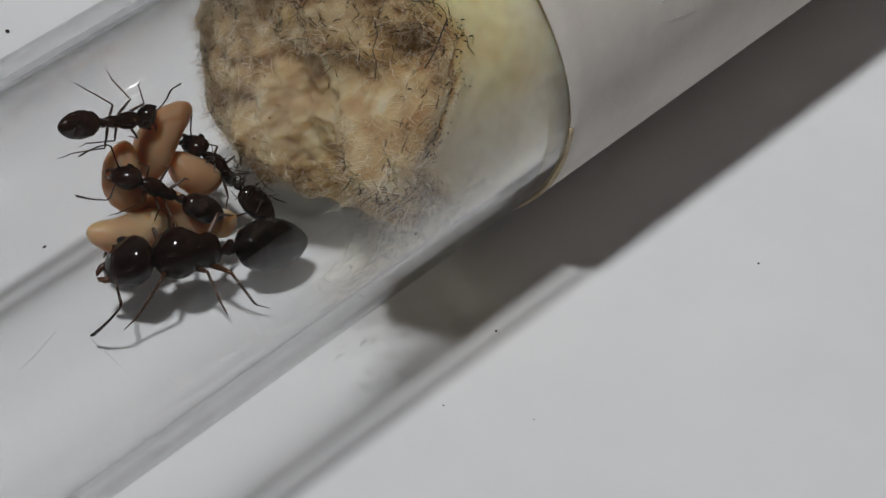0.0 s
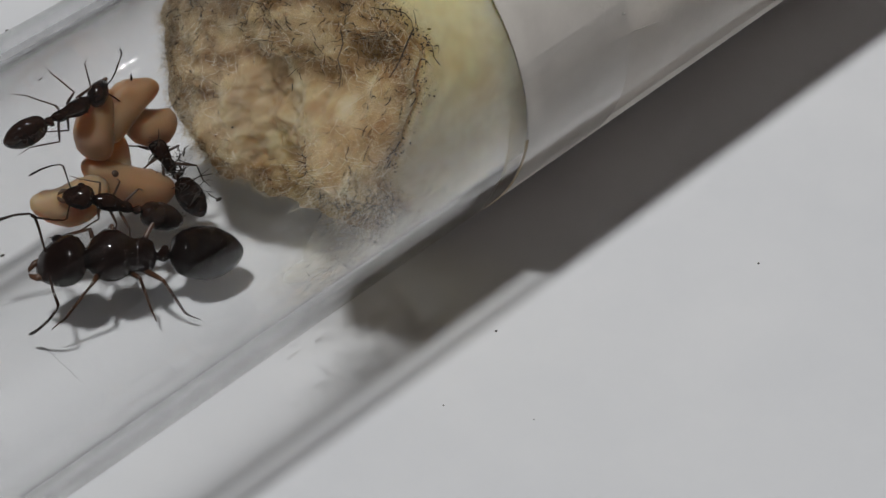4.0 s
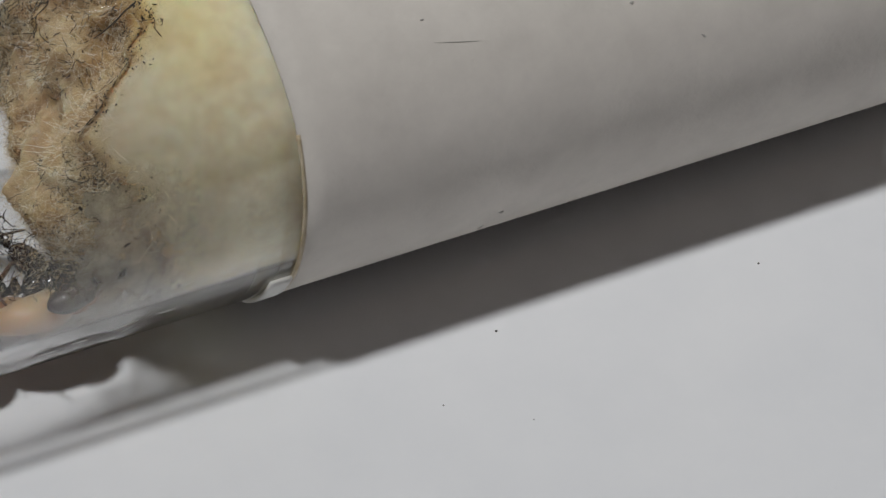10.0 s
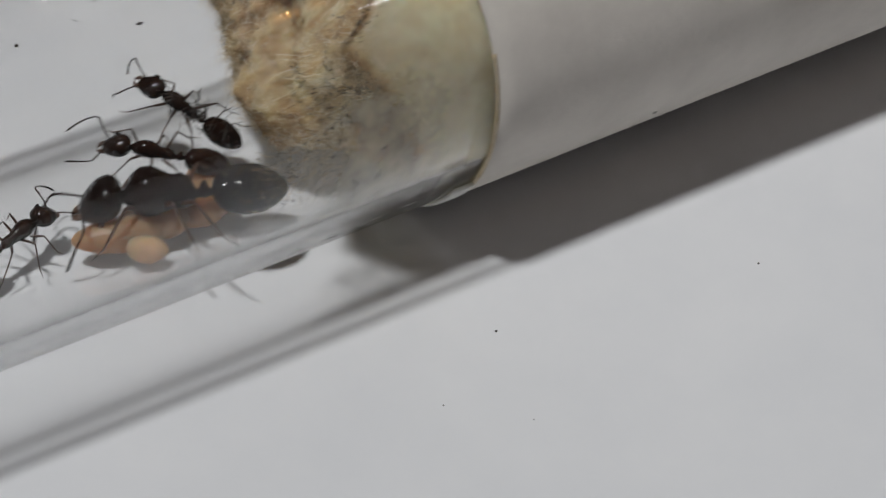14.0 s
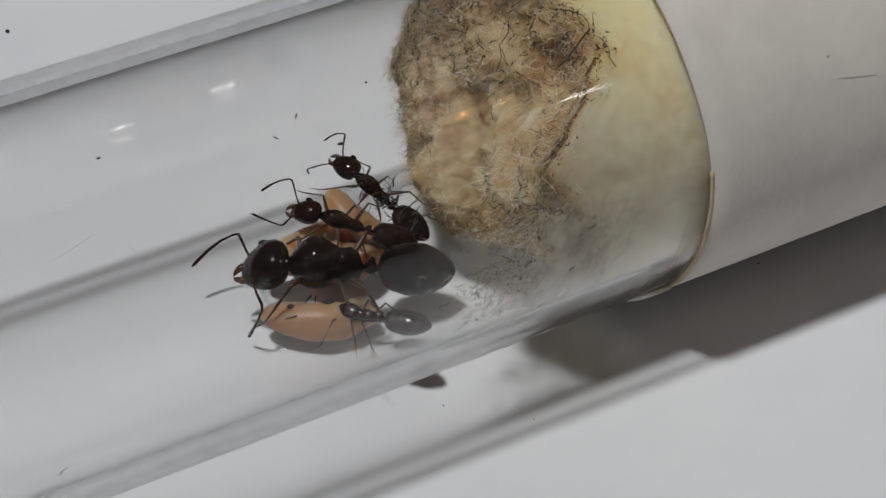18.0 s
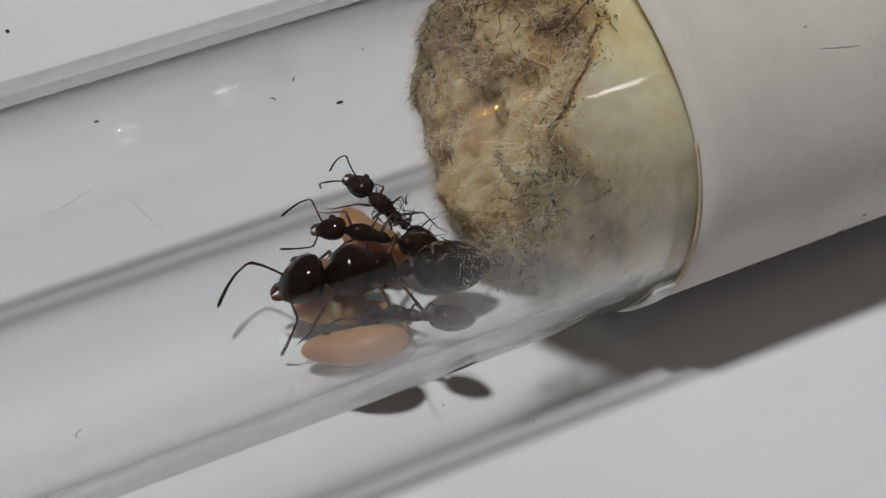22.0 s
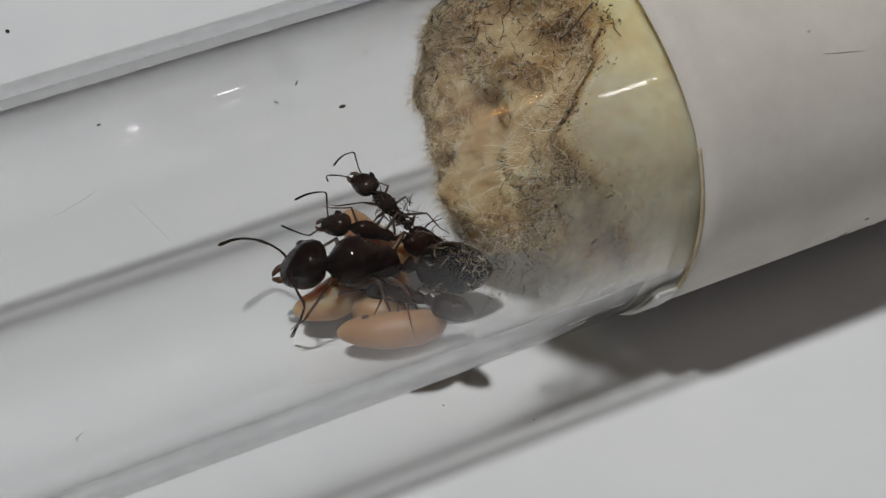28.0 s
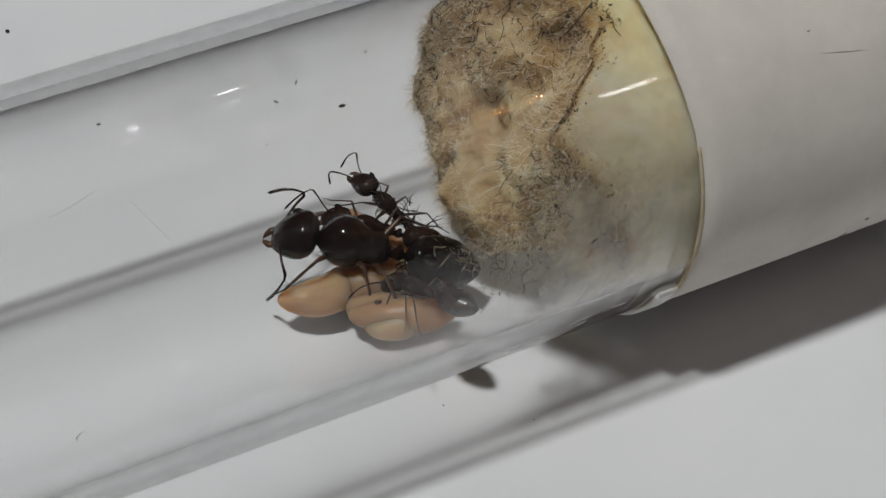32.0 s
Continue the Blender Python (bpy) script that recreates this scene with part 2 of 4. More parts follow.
def sweep(bm, pts, radii, seg=7):
    """A round limb along points in millimetres."""
    pts = [Vector(p) * MM for p in pts]
    rings = []
    up = Vector((0, 0, 1))
    side = None
    for i, p in enumerate(pts):
        d = (pts[min(i + 1, len(pts) - 1)] - pts[max(i - 1, 0)]).normalized()
        if side is None:
            side = d.cross(up)
            if side.length < 0.1:
                side = d.cross(Vector((1, 0, 0)))
        side = (side - d * side.dot(d)).normalized()
        other = d.cross(side)
        r = radii[i] * MM
        rings.append([p + (side * math.cos(a) + other * math.sin(a)) * r for a in [2 * math.pi * k / seg for k in range(seg)]])
    ring_loft(bm, rings)


def blob(bm, sections, seg=20, wob=0.0, seed=0.0):
    """An oval body along x from sections (x, y, z, half width, half height) in millimetres."""
    rings = []
    for x, y, z, w, h in sections:
        ring = []
        for k in range(seg):
            a = 2 * math.pi * k / seg
            p = Vector((x, y + w * math.cos(a), z + h * math.sin(a)))
            if wob:
                p += Vector((0, math.cos(a), math.sin(a))) * wob * noise.noise(p * 1.3 + Vector((seed, 0, 0)))
            ring.append(p * MM)
        rings.append(ring)
    ring_loft(bm, rings)


def egg(x0, x1, z0, z1, w, h, n=14, power=0.5, bias=0.0, y=0.0):
    """Sections of an oval from x0 to x1."""
    out = []
    for i in range(n):
        u = 0.5 - 0.5 * math.cos(math.pi * (i + 0.12) / (n - 1 + 0.24))
        s = max(math.sin(math.pi * (u ** (1 + bias))), 0.0) ** power
        s = max(s, 0.06)
        out.append((x0 + (x1 - x0) * u, y, z0 + (z1 - z0) * u, w * s, h * s))
    return out


def thing(name, label, category, group=""):
    return tagged(new(name), label, category, group)


# ---- table ----
def table():
    bm = bmesh.new()
    hx, hy, th = 0.9, 0.6, 0.025
    bmesh.ops.create_cube(bm, size=1.0, matrix=Matrix.Translation((0.1, 0.15, -th / 2)) @ Matrix.Diagonal((2 * hx, 2 * hy, th, 1)))
    bmesh.ops.bevel(bm, geom=list(bm.edges), offset=0.003, segments=2, affect="EDGES")
    ob = new("table_top", mesh_from("table_top", bm, TABLE, False))
    return tagged(ob, "matt white table top with a few dust specks", "table top", kind="structure")


table()


def dust(x, y, size, z=0.0):
    bm = bmesh.new()
    bmesh.ops.create_icosphere(bm, subdivisions=1, radius=size * MM)
    for v in bm.verts:
        v.co *= 0.7 + 0.6 * abs(noise.noise(v.co * 9000 + Vector((x, y, 0))))
        v.co.z *= 0.5
    ob = new("dust_speck", mesh_from("dust_speck", bm, DARK_BIT))
    ob.location = (x * MM, y * MM, size * 0.3 * MM)
    return tagged(ob, "tiny dark dust speck on the white table", "dust", "dust specks on the table")


# ---- the test tube ----
AXIS, R_OUT, R_IN = 8.0, 7.86, 6.95
test_tube = thing("test_tube", "clear glass test tube lying on the white table", "test tube")
paper_sleeve = thing("paper_sleeve", "white paper sleeve rolled round the glass tube", "paper sleeve")


def lathe_x(bm, profile, seg=96):
    """A body of revolution about x from (x, r) in millimetres, closed on itself."""
    rows = [[bm.verts.new(Vector((x, r * math.cos(2 * math.pi * k / seg), r * math.sin(2 * math.pi * k / seg))) * MM) for k in range(seg)] for x, r in profile]
    for a, b in zip(rows, rows[1:] + rows[:1]):
        for k in range(seg):
            j = (k + 1) % seg
            bm.faces.new((a[k], a[j], b[j], b[k]))


bm = bmesh.new()
outer = [(-62 + 4 * i, R_OUT) for i in range(29)]
dome_out = [(50 + R_OUT * math.sin(a), R_OUT * math.cos(a)) for a in [radians(d) for d in range(10, 90, 10)]] + [(58, 0.05)]
dome_in = [(57, 0.05)] + [(50 + R_IN * math.sin(a), R_IN * math.cos(a)) for a in [radians(d) for d in range(80, 0, -10)]]
inner = [(50 - 4 * i, R_IN) for i in range(29)]
lathe_x(bm, outer + dome_out + dome_in + inner + [(-62.5, 7.1), (-62.75, 7.4), (-62.5, 7.7)])
glass = part("glass_wall", bm, GLASS, test_tube, "clear round glass wall")
glass.visible_shadow = False
# thin layers added in the bore and outside: they cast the glass wall's shade
for rad, name, mat, label in ((R_IN - 0.012, "damp_coat", BORE_SHADE, "thin added layer inside the glass that casts its shade"), (R_OUT + 0.006, "dust_coat", OUTER_SHADE, "thin added dusty layer outside the glass that casts its shade")):
    bm = bmesh.new()
    rows = [[bm.verts.new(Vector((-61.5 + 2.0 * i, rad * math.cos(2 * math.pi * k / 96), rad * math.sin(2 * math.pi * k / 96))) * MM) for k in range(96)] for i in range(36)]
    for p, q in zip(rows, rows[1:]):
        for k in range(96):
            bm.faces.new((p[k], p[(k + 1) % 96], q[(k + 1) % 96], q[k]))
    part(name, bm, mat, test_tube, label)


def shell(bm, x0, x1, a0, a1, r0, r1, nx=40, na=64, edge=None):
    """A curved sheet with thickness, between two angles round the tube's axis."""
    full = abs(a1 - a0) >= 359.9
    grid = {}
    cols = na if full else na + 1
    for side, r in ((0, r0), (1, r1)):
        for i in range(nx + 1):
            for k in range(cols):
                a = radians(a0 + (a1 - a0) * k / na)
                s = x0 if edge is None else x0 + edge(math.degrees(a))
                x = s + (x1 - s) * i / nx
                rr = r
                grid[side, i, k] = bm.verts.new(Vector((x, rr * math.cos(a), rr * math.sin(a))) * MM)
    for i in range(nx):
        for k in range(na):
            j = (k + 1) % cols
            for side in (0, 1):
                bm.faces.new((grid[side, i, k], grid[side, i, j], grid[side, i + 1, j], grid[side, i + 1, k]))
    for k in range(na):
        j = (k + 1) % cols
        for i in (0, nx):
            bm.faces.new((grid[0, i, k], grid[0, i, j], grid[1, i, j], grid[1, i, k]))
    if not full:
        for k in (0, na):
            for i in range(nx):
                bm.faces.new((grid[0, i, k], grid[0, i + 1, k], grid[1, i + 1, k], grid[1, i, k]))


bm = bmesh.new()
shell(bm, 0.0, 46.0, 0, 360, 7.89, 7.99, 46, 96, lambda a: 0.10 * math.sin(radians(2 * a + 40)) + 0.05 * math.sin(radians(5 * a)))
part("wrap", bm, PAPER, paper_sleeve, "white paper wrapped round the glass")

bm = bmesh.new()
shell(bm, -0.75, 0.02, 212, 284, 7.90, 8.06, 3, 26, lambda a: 0.15 * math.sin(radians(3 * a)))
part("paper_tab", bm, PAPER_TAB, paper_sleeve, "folded white paper tab at the sleeve's edge")

bm = bmesh.new()
shell(bm, -0.03, 0.13, 160, 228, 7.885, 8.012, 2, 40, lambda a: 0.10 * math.sin(radians(2 * a + 40)) + 0.05 * math.sin(radians(5 * a)) - 0.03)
part("stained_edge", bm, STAINED, paper_sleeve, "damp brown edge of the paper")

bm = bmesh.new()
shell(bm, 0.0, 44.0, -70, 40, 8.01, 8.09, 44, 40, lambda a: max(0.06, 1.9 + 0.045 * (a - 40)))
outer_wrap = part("outer_wrap", bm, PAPER, paper_sleeve, "loose outer layer of the white paper")

bm = bmesh.new()
shell(bm, 3.2, 5.6, 30, 39.5, 8.094, 8.104, 6, 12, lambda a: 0.12 * (39.5 - a) + 0.12 * math.sin(1.7 * a))
part("tape_patch", bm, TAPE, outer_wrap, "dull beige patch of tape")
for x, a, length, width, turn in ((24.4, 271, 0.22, 0.05, 20), (9.4, 212, 0.12, 0.07, 0), (8.9, 222, 0.28, 0.05, 100), (10.9, 226, 0.2, 0.04, 80), (21.5, 246, 0.5, 0.03, 10), (7.3, 147.5, 1.0, 0.022, 12), (6.1, 139, 0.08, 0.05, 0), (15.0, 150, 0.10, 0.07, 0), (18.0, 165, 0.12, 0.05, 40)):
    bm = bmesh.new()
    pts = []
    for i in range(5):
        u = (i - 2) / 2 * length
        th = a + math.degrees(u * math.sin(radians(turn)) / 8.0)
        pts.append((x + u * math.cos(radians(turn)), 7.995 * math.cos(radians(th)), 7.995 * math.sin(radians(th))))
    sweep(bm, pts, [width * 0.3, width * 0.8, width, width * 0.7, width * 0.2], 5)
    part("paper_mark", bm, MARK, paper_sleeve)

# ---- the cotton plug ----
cotton_plug = thing("cotton_plug", "brown-soiled cream cotton plug inside the glass tube", "cotton plug")


FRONT = ((0, -4.1), (30, -3.6), (49, -2.1), (74, -2.6), (98, -2.0), (115, -1.5), (124, -2.6), (136, -4.3), (146, -5.4), (156, -4.9), (166, -4.2), (176, -3.8), (190, -3.2), (205, -2.6), (225, -2.6), (265, -3.2), (300, -4.0), (360, -4.1))


def cotton_front(a):
    """Where the chewed face of the plug meets the glass, at an angle round it."""
    a %= 360
    for (a0, x0), (a1, x1) in zip(FRONT, FRONT[1:]):
        if a <= a1:
            u = (a - a0) / (a1 - a0)
            u = u * u * (3 - 2 * u)
            return x0 + (x1 - x0) * u + 0.12 * math.sin(radians(9 * a)) + 0.08 * math.sin(radians(17 * a + 40))
    return FRONT[-1][1]


def soil_line(a):
    """How far the brown soiling reaches along the plug."""
    return cotton_front(a) + 0.35


def soft(x, a, b):
    u = min(max((x - a) / (b - a), 0.0), 1.0)
    return u * u * (3 - 2 * u)


def hollow(a, x):
    """How far the gallery that the ants have dug leaves the glass."""
    d = abs((a - 242 + 180) % 360 - 180)
    return 4.2 * (1 - soft(d, 12, 46)) * soft(-x, 1.0, 3.2)


def wad_face(a, q):
    """The chewed face, from its middle to its rim: bulging tufts round a shallow bowl."""
    ca, sa = math.cos(radians(a)), math.sin(radians(a))
    r = 7.2 * q ** 0.8
    x = -3.9 + (cotton_front(a) + 3.9) * q ** 2.2
    r = min(r, 7.2 - hollow(a, x) * soft(q, 0.2, 0.9))
    p = Vector((x, r * ca, r * sa))
    # the lower lip swells forward over the gallery, the middle is dug out
    lip = 1.5 * math.exp(-((p.y + 4.0) / 2.4) ** 2 - ((p.z - 2.0) / 2.6) ** 2) + 1.7 * math.exp(-((p.y - 1.0) / 3.0) ** 2 - ((p.z + 3.2) / 2.2) ** 2)
    dig = 1.5 * math.exp(-((p.y + 1.4) / 1.8) ** 2 - ((p.z - 4.2) / 1.5) ** 2)
    flat = Vector((0, p.y, p.z))
    d = 0.75 * noise.noise(flat * 0.38 + Vector((2, 0, 0))) + 0.5 * noise.noise(flat * 0.85 + Vector((5, 0, 0))) + 0.24 * noise.noise(flat * 1.9) + 0.09 * noise.noise(flat * 4.2)
    k = 1 - soft(q, 0.8, 1.0)
    return Vector((x + (dig - lip) * k + d * (0.35 + 0.65 * k), p.y, p.z))


def wad_side(a, q):
    """The side that lies against the glass, from the rim back under the sleeve."""
    x0 = wad_face(a, 1.0).x
    x = x0 + (11.0 - x0) * q
    p = Vector((x, 7.22 * math.cos(radians(a)), 7.22 * math.sin(radians(a))))
    pit = 0.5 * noise.noise(p * 0.55 + Vector((0, 3, 0))) + 0.22 * noise.noise(p * 1.5) + 0.12 * noise.noise(p * 3.4) + 0.06 * noise.noise(p * 8.0)
    h = hollow(a, x)
    round_ = 0.5 * (1 - soft(x - x0, 0, 0.7)) ** 2
    r = 7.27 - round_ + min(0.0, 0.3 * pit) + min(0.0, 0.06 * noise.noise(p * 2.3)) - h + 0.25 * min(h, 1.0) * pit * 2
    return Vector((x, r * math.cos(radians(a)), r * math.sin(radians(a))))


def cotton_wad():
    bm = bmesh.new()
    na, nf, ns = 260, 110, 70
    rows = [[wad_face(360.0 * k / na, i / nf) for k in range(na)] for i in range(1, nf + 1)]
    rows += [[wad_side(360.0 * k / na, (i / ns) ** 1.25) for k in range(na)] for i in range(1, ns + 1)]
    layer = bm.loops.layers.float_color.new("soil")
    vs = [[bm.verts.new(p * MM) for p in row] for row in rows]
    tint = {}
    for i, row in enumerate(rows):
        for k, p in enumerate(row):
            a = 360.0 * k / na
            n1, n2 = noise.noise(p * 0.8), noise.noise(p * 1.7 + Vector((9, 0, 0)))
            s = 1 - soft(p.x + 0.35 * n1 + 0.25 * n2, soil_line(a) - 0.5, soil_line(a) + 0.6)
            rad = math.hypot(p.y, p.z)
            if i < nf:
                s = max(s, 1 - soft(rad, 6.4, 7.2))
            s = s * (0.62 + 0.42 * n1 + 0.25 * n2)
            # clean tufts low on the face, brown blots above them and in the clean part
            s -= 0.55 * math.exp(-((p.y + 5.2) / 1.3) ** 2 - ((p.z - 2.2) / 1.2) ** 2) * (i < nf)
            s += 0.5 * math.exp(-((p.y + 2.0) / 1.0) ** 2 - ((p.z - 5.2) / 0.8) ** 2) * (i < nf)
            s += 0.8 * math.exp(-((p.x + 4.6) / 0.9) ** 2 - ((a - 161) / 5) ** 2) + 0.4 * math.exp(-((p.x + 3.2) / 0.7) ** 2 - ((a - 188) / 7) ** 2) + 0.8 * math.exp(-((p.x + 2.6) / 0.9) ** 2 - ((a - 207) / 12) ** 2)
            yellow = math.exp(-((p.x + 0.2) / 2.2) ** 2) * math.exp(-((a - 108) / 36) ** 2) + 0.5 * math.exp(-((a - 215) / 38) ** 2)
            black = 1.1 * math.exp(-((a - 62) / 36) ** 2) * math.exp(-((p.x - soil_line(a) + 0.3) / 0.8) ** 2) * soft(n1 + 0.6 * n2, -0.4, 0.4) * soft(rad, 5.0, 6.8)
            black += 0.3 * math.exp(-((p.x + 3.4) / 0.8) ** 2 - ((a - 182) / 6) ** 2)
            tint[i, k] = (min(max(s, 0), 1), min(yellow + 0.20, 1), min(black, 0.6), 1)
    for i in range(len(vs) - 1):
        for k in range(na):
            j = (k + 1) % na
            f = bm.faces.new((vs[i][k], vs[i][j], vs[i + 1][j], vs[i + 1][k]))
            for lp, key in zip(f.loops, ((i, k), (i, j), (i + 1, j), (i + 1, k))):
                lp[layer] = tint[key]
    f = bm.faces.new(vs[0])
    for lp in f.loops:
        lp[layer] = (0.7, 0, 0, 1)
    bm.faces.new(list(reversed(vs[-1])))
    return part("wad", bm, COTTON, cotton_plug, "matted cotton, brown at the chewed end")


cotton_wad()


def fibres(name, mat, count, seed, lmin, lmax, thick, face, curl, label, spread=0.5, angles=(0, 360), out=0.5):
    """Thin curled hairs rooted in the plug's surface, as three-sided strands."""
    rnd = random.Random(seed)
    verts, polys = [], []
    n = 6
    for _ in range(count):
        a = rnd.uniform(*angles)
        if rnd.random() < face:
            p = wad_face(a, math.sqrt(rnd.uniform(0.05, 1.0)))
            d = Vector((-out, rnd.uniform(-1, 1), rnd.uniform(-1, 1)))
        else:
            q = min(rnd.expovariate(1 / spread) / 14.0, 0.9)
            p = wad_side(a, q)
            d = Vector((rnd.uniform(-1, 1), rnd.uniform(-1, 1), rnd.uniform(-1, 1)))
            if q < 0.03:
                d.x -= out
        length, bend = rnd.uniform(lmin, lmax), Vector((rnd.gauss(0, curl), rnd.gauss(0, curl), rnd.gauss(0, curl)))
        d.normalize()
        w = thick * rnd.uniform(0.6, 1.3)
        base = len(verts)
        for i in range(n + 1):
            rad = math.hypot(p.y, p.z)
            if rad > 7.31:
                p = Vector((p.x, p.y * 7.31 / rad, p.z * 7.31 / rad))
            side = d.cross(Vector((0.3, 0.5, 0.8)))
            side.normalize()
            other = d.cross(side)
            r = w * (1 - 0.6 * i / n)
            for k in range(3):
                c, s_ = math.cos(2.0944 * k), math.sin(2.0944 * k)
                verts.append((p + (side * c + other * s_) * r) * MM)
            d = (d + bend * 0.5 + Vector((rnd.gauss(0, curl), rnd.gauss(0, curl), rnd.gauss(0, curl))) * 0.5).normalized()
            p = p + d * (length / n)
        for i in range(n):
            for k in range(3):
                u, v = base + 3 * i + k, base + 3 * i + (k + 1) % 3
                polys.append((u, v, v + 3, u + 3))
    me = bpy.data.meshes.new(name)
    me.from_pydata(verts, [], polys)
    me.materials.append(mat)
    ob = new(name, me)
    ob.parent = cotton_plug
    ob["label"] = label
    return tagged(ob, kind="stuff")


fibres("fibre_fuzz", FIBRE, 7500, 3, 0.2, 0.8, 0.0074, 0.86, 0.95, "fine curled cotton fibres", 0.5, out=0.45)
fibres("pale_fuzz", FIBRE_PALE, 2000, 4, 0.3, 1.0, 0.0095, 0.85, 0.85, "pale stray cotton fibres", 0.7, out=0.8)
fibres("rim_fuzz", FIBRE, 3600, 41, 0.3, 1.3, 0.009, 0.0, 0.85, "stray fibres along the chewed rim", 0.12, out=1.8)
fibres("pale_tuft", FIBRE_PALE, 110, 6, 0.8, 2.0, 0.010, 0.7, 0.3, "tuft of longer pale fibres", 0.6, (135, 200), 1.4)
fibres("dark_threads", DARK_BIT, 420, 5, 0.2, 0.8, 0.019, 0.6, 0.6, "dark curled threads of debris", 0.3, (10, 120), 0.3)
fibres("dark_tangle", DARK_BIT, 480, 15, 0.2, 0.6, 0.019, 0.9, 0.65, "dark tangle of debris on the chewed face", 0.3, (0, 360), 0.4)
fibres("dark_clump", DARK_BIT, 190, 16, 0.3, 0.9, 0.021, 1.0, 0.5, "dark spiky clump of debris on the lower lip", 0.3, (150, 190), 1.0)
fibres("rim_curls", DARK_BIT, 320, 17, 0.3, 0.9, 0.014, 0.0, 0.8, "dark curls along the chewed rim", 0.08, (250, 430), 1.8)


def glass_lint(name, mat, count, seed, thick, label):
    """Short strands stuck to the glass below the plug."""
    rnd = random.Random(seed)
    verts, polys = [], []
    for _ in range(count):
        a, x, r = rnd.gauss(176, 9), rnd.gauss(-7.2, 1.5), 7.30 - abs(rnd.gauss(0, 0.25))
        way, step_ = rnd.uniform(0, 6.28), rnd.uniform(0.04, 0.13)
        base = len(verts)
        for i in range(6):
            w = thick * (1 - 0.12 * i)
            ca, sa = math.cos(radians(a)), math.sin(radians(a))
            p = Vector((x, r * ca, r * sa))
            t1, t2 = Vector((-math.sin(way), -sa * math.cos(way), ca * math.cos(way))), Vector((0, ca, sa))
            verts += [(p + t1 * w) * MM, (p - t1 * w * 0.6 + t2 * w * 0.8) * MM, (p - t1 * w * 0.6 - t2 * w * 0.8) * MM]
            way += rnd.gauss(0, 0.55)
            x += step_ * math.cos(way)
            a += math.degrees(step_ * math.sin(way) / 7.3)
            r = min(7.31, r + rnd.gauss(0, 0.03))
        polys += [(base + 3 * i + k, base + 3 * i + (k + 1) % 3, base + 3 * i + 3 + (k + 1) % 3, base + 3 * i + 3 + k) for i in range(5) for k in range(3)]
    me = bpy.data.meshes.new(name)
    me.from_pydata(verts, [], polys)
    me.materials.append(mat)
    ob = new(name, me)
    ob.parent = cotton_plug
    ob["label"] = label
    return tagged(ob, kind="stuff")


glass_lint("pale_lint", FIBRE_PALE, 300, 51, 0.007, "pale lint stuck to the glass below the plug")
glass_lint("brown_lint", FIBRE, 420, 52, 0.009, "tan lint stuck to the glass below the plug")
glass_lint("dark_lint", DARK_BIT, 150, 53, 0.014, "dark shreds in the lint on the glass")


def damp_film():
    """A thin film of damp lint that hangs on the glass below the plug."""
    bm = bmesh.new()
    na, nx = 84, 48
    grid = [[bm.verts.new(Vector((-11.0 + 11.6 * i / nx, 7.30 * math.cos(radians(a)), 7.30 * math.sin(radians(a)))) * MM) for a in [140 + 195 * k / na for k in range(na + 1)]] for i in range(nx + 1)]
    layer = bm.loops.layers.float_color.new("cover")
    for i in range(nx):
        for k in range(na):
            f = bm.faces.new((grid[i][k], grid[i + 1][k], grid[i + 1][k + 1], grid[i][k + 1]))
            for lp in f.loops:
                c = lp.vert.co / MM
                a = math.degrees(math.atan2(c.z, c.y)) % 360
                reach = -8.0 + 3.6 * soft(a, 218, 240) + 1.1 * noise.noise(c * 0.7) + 0.5 * noise.noise(c * 2.0)
                cover = soft(c.x, reach - 0.9, reach + 3.4) * soft(a, 146, 168) * (1 - soft(a, 236, 258)) * (1 - soft(c.x, -2.6, 0.4))
                lp[layer] = (cover, cover, cover, 1)
    return part("damp_film", bm, FILM, cotton_plug, "thin pale film of damp lint on the glass")


damp_film()


def grit(count, seed):
    rnd = random.Random(seed)
    bm = bmesh.new()
    for i in range(count):
        if i % 3:
            a = rnd.gauss(78, 34) if i % 2 else rnd.uniform(90, 215)
            x = cotton_front(a) + abs(rnd.gauss(0.0, 0.45))
            r = 7.29 - hollow(a % 360, x)
            p = Vector((x, r * math.cos(radians(a)), r * math.sin(radians(a)))) * MM
        elif i % 9 == 0:
            a, x = rnd.gauss(172, 9), rnd.gauss(-7.4, 1.2)
            p = Vector((x, 7.29 * math.cos(radians(a)), 7.29 * math.sin(radians(a)))) * MM
        else:
            p = (wad_face(rnd.uniform(0, 360), math.sqrt(rnd.uniform(0.05, 1.0))) - Vector((0.05, 0, 0))) * MM
        s = rnd.uniform(0.016, 0.05) * MM
        m = Matrix.Translation(p) @ Euler((rnd.uniform(0, 6), rnd.uniform(0, 6), rnd.uniform(0, 6))).to_matrix().to_4x4() @ Matrix.Diagonal((s * rnd.uniform(1, 2.4), s * rnd.uniform(0.5, 1), s * 0.6, 1))
        bmesh.ops.create_icosphere(bm, subdivisions=1, radius=1.0, matrix=m)
    return tagged(part("grit", bm, DARK_BIT, cotton_plug, "small dark crumbs stuck in the cotton"), kind="stuff")


grit(780, 8)


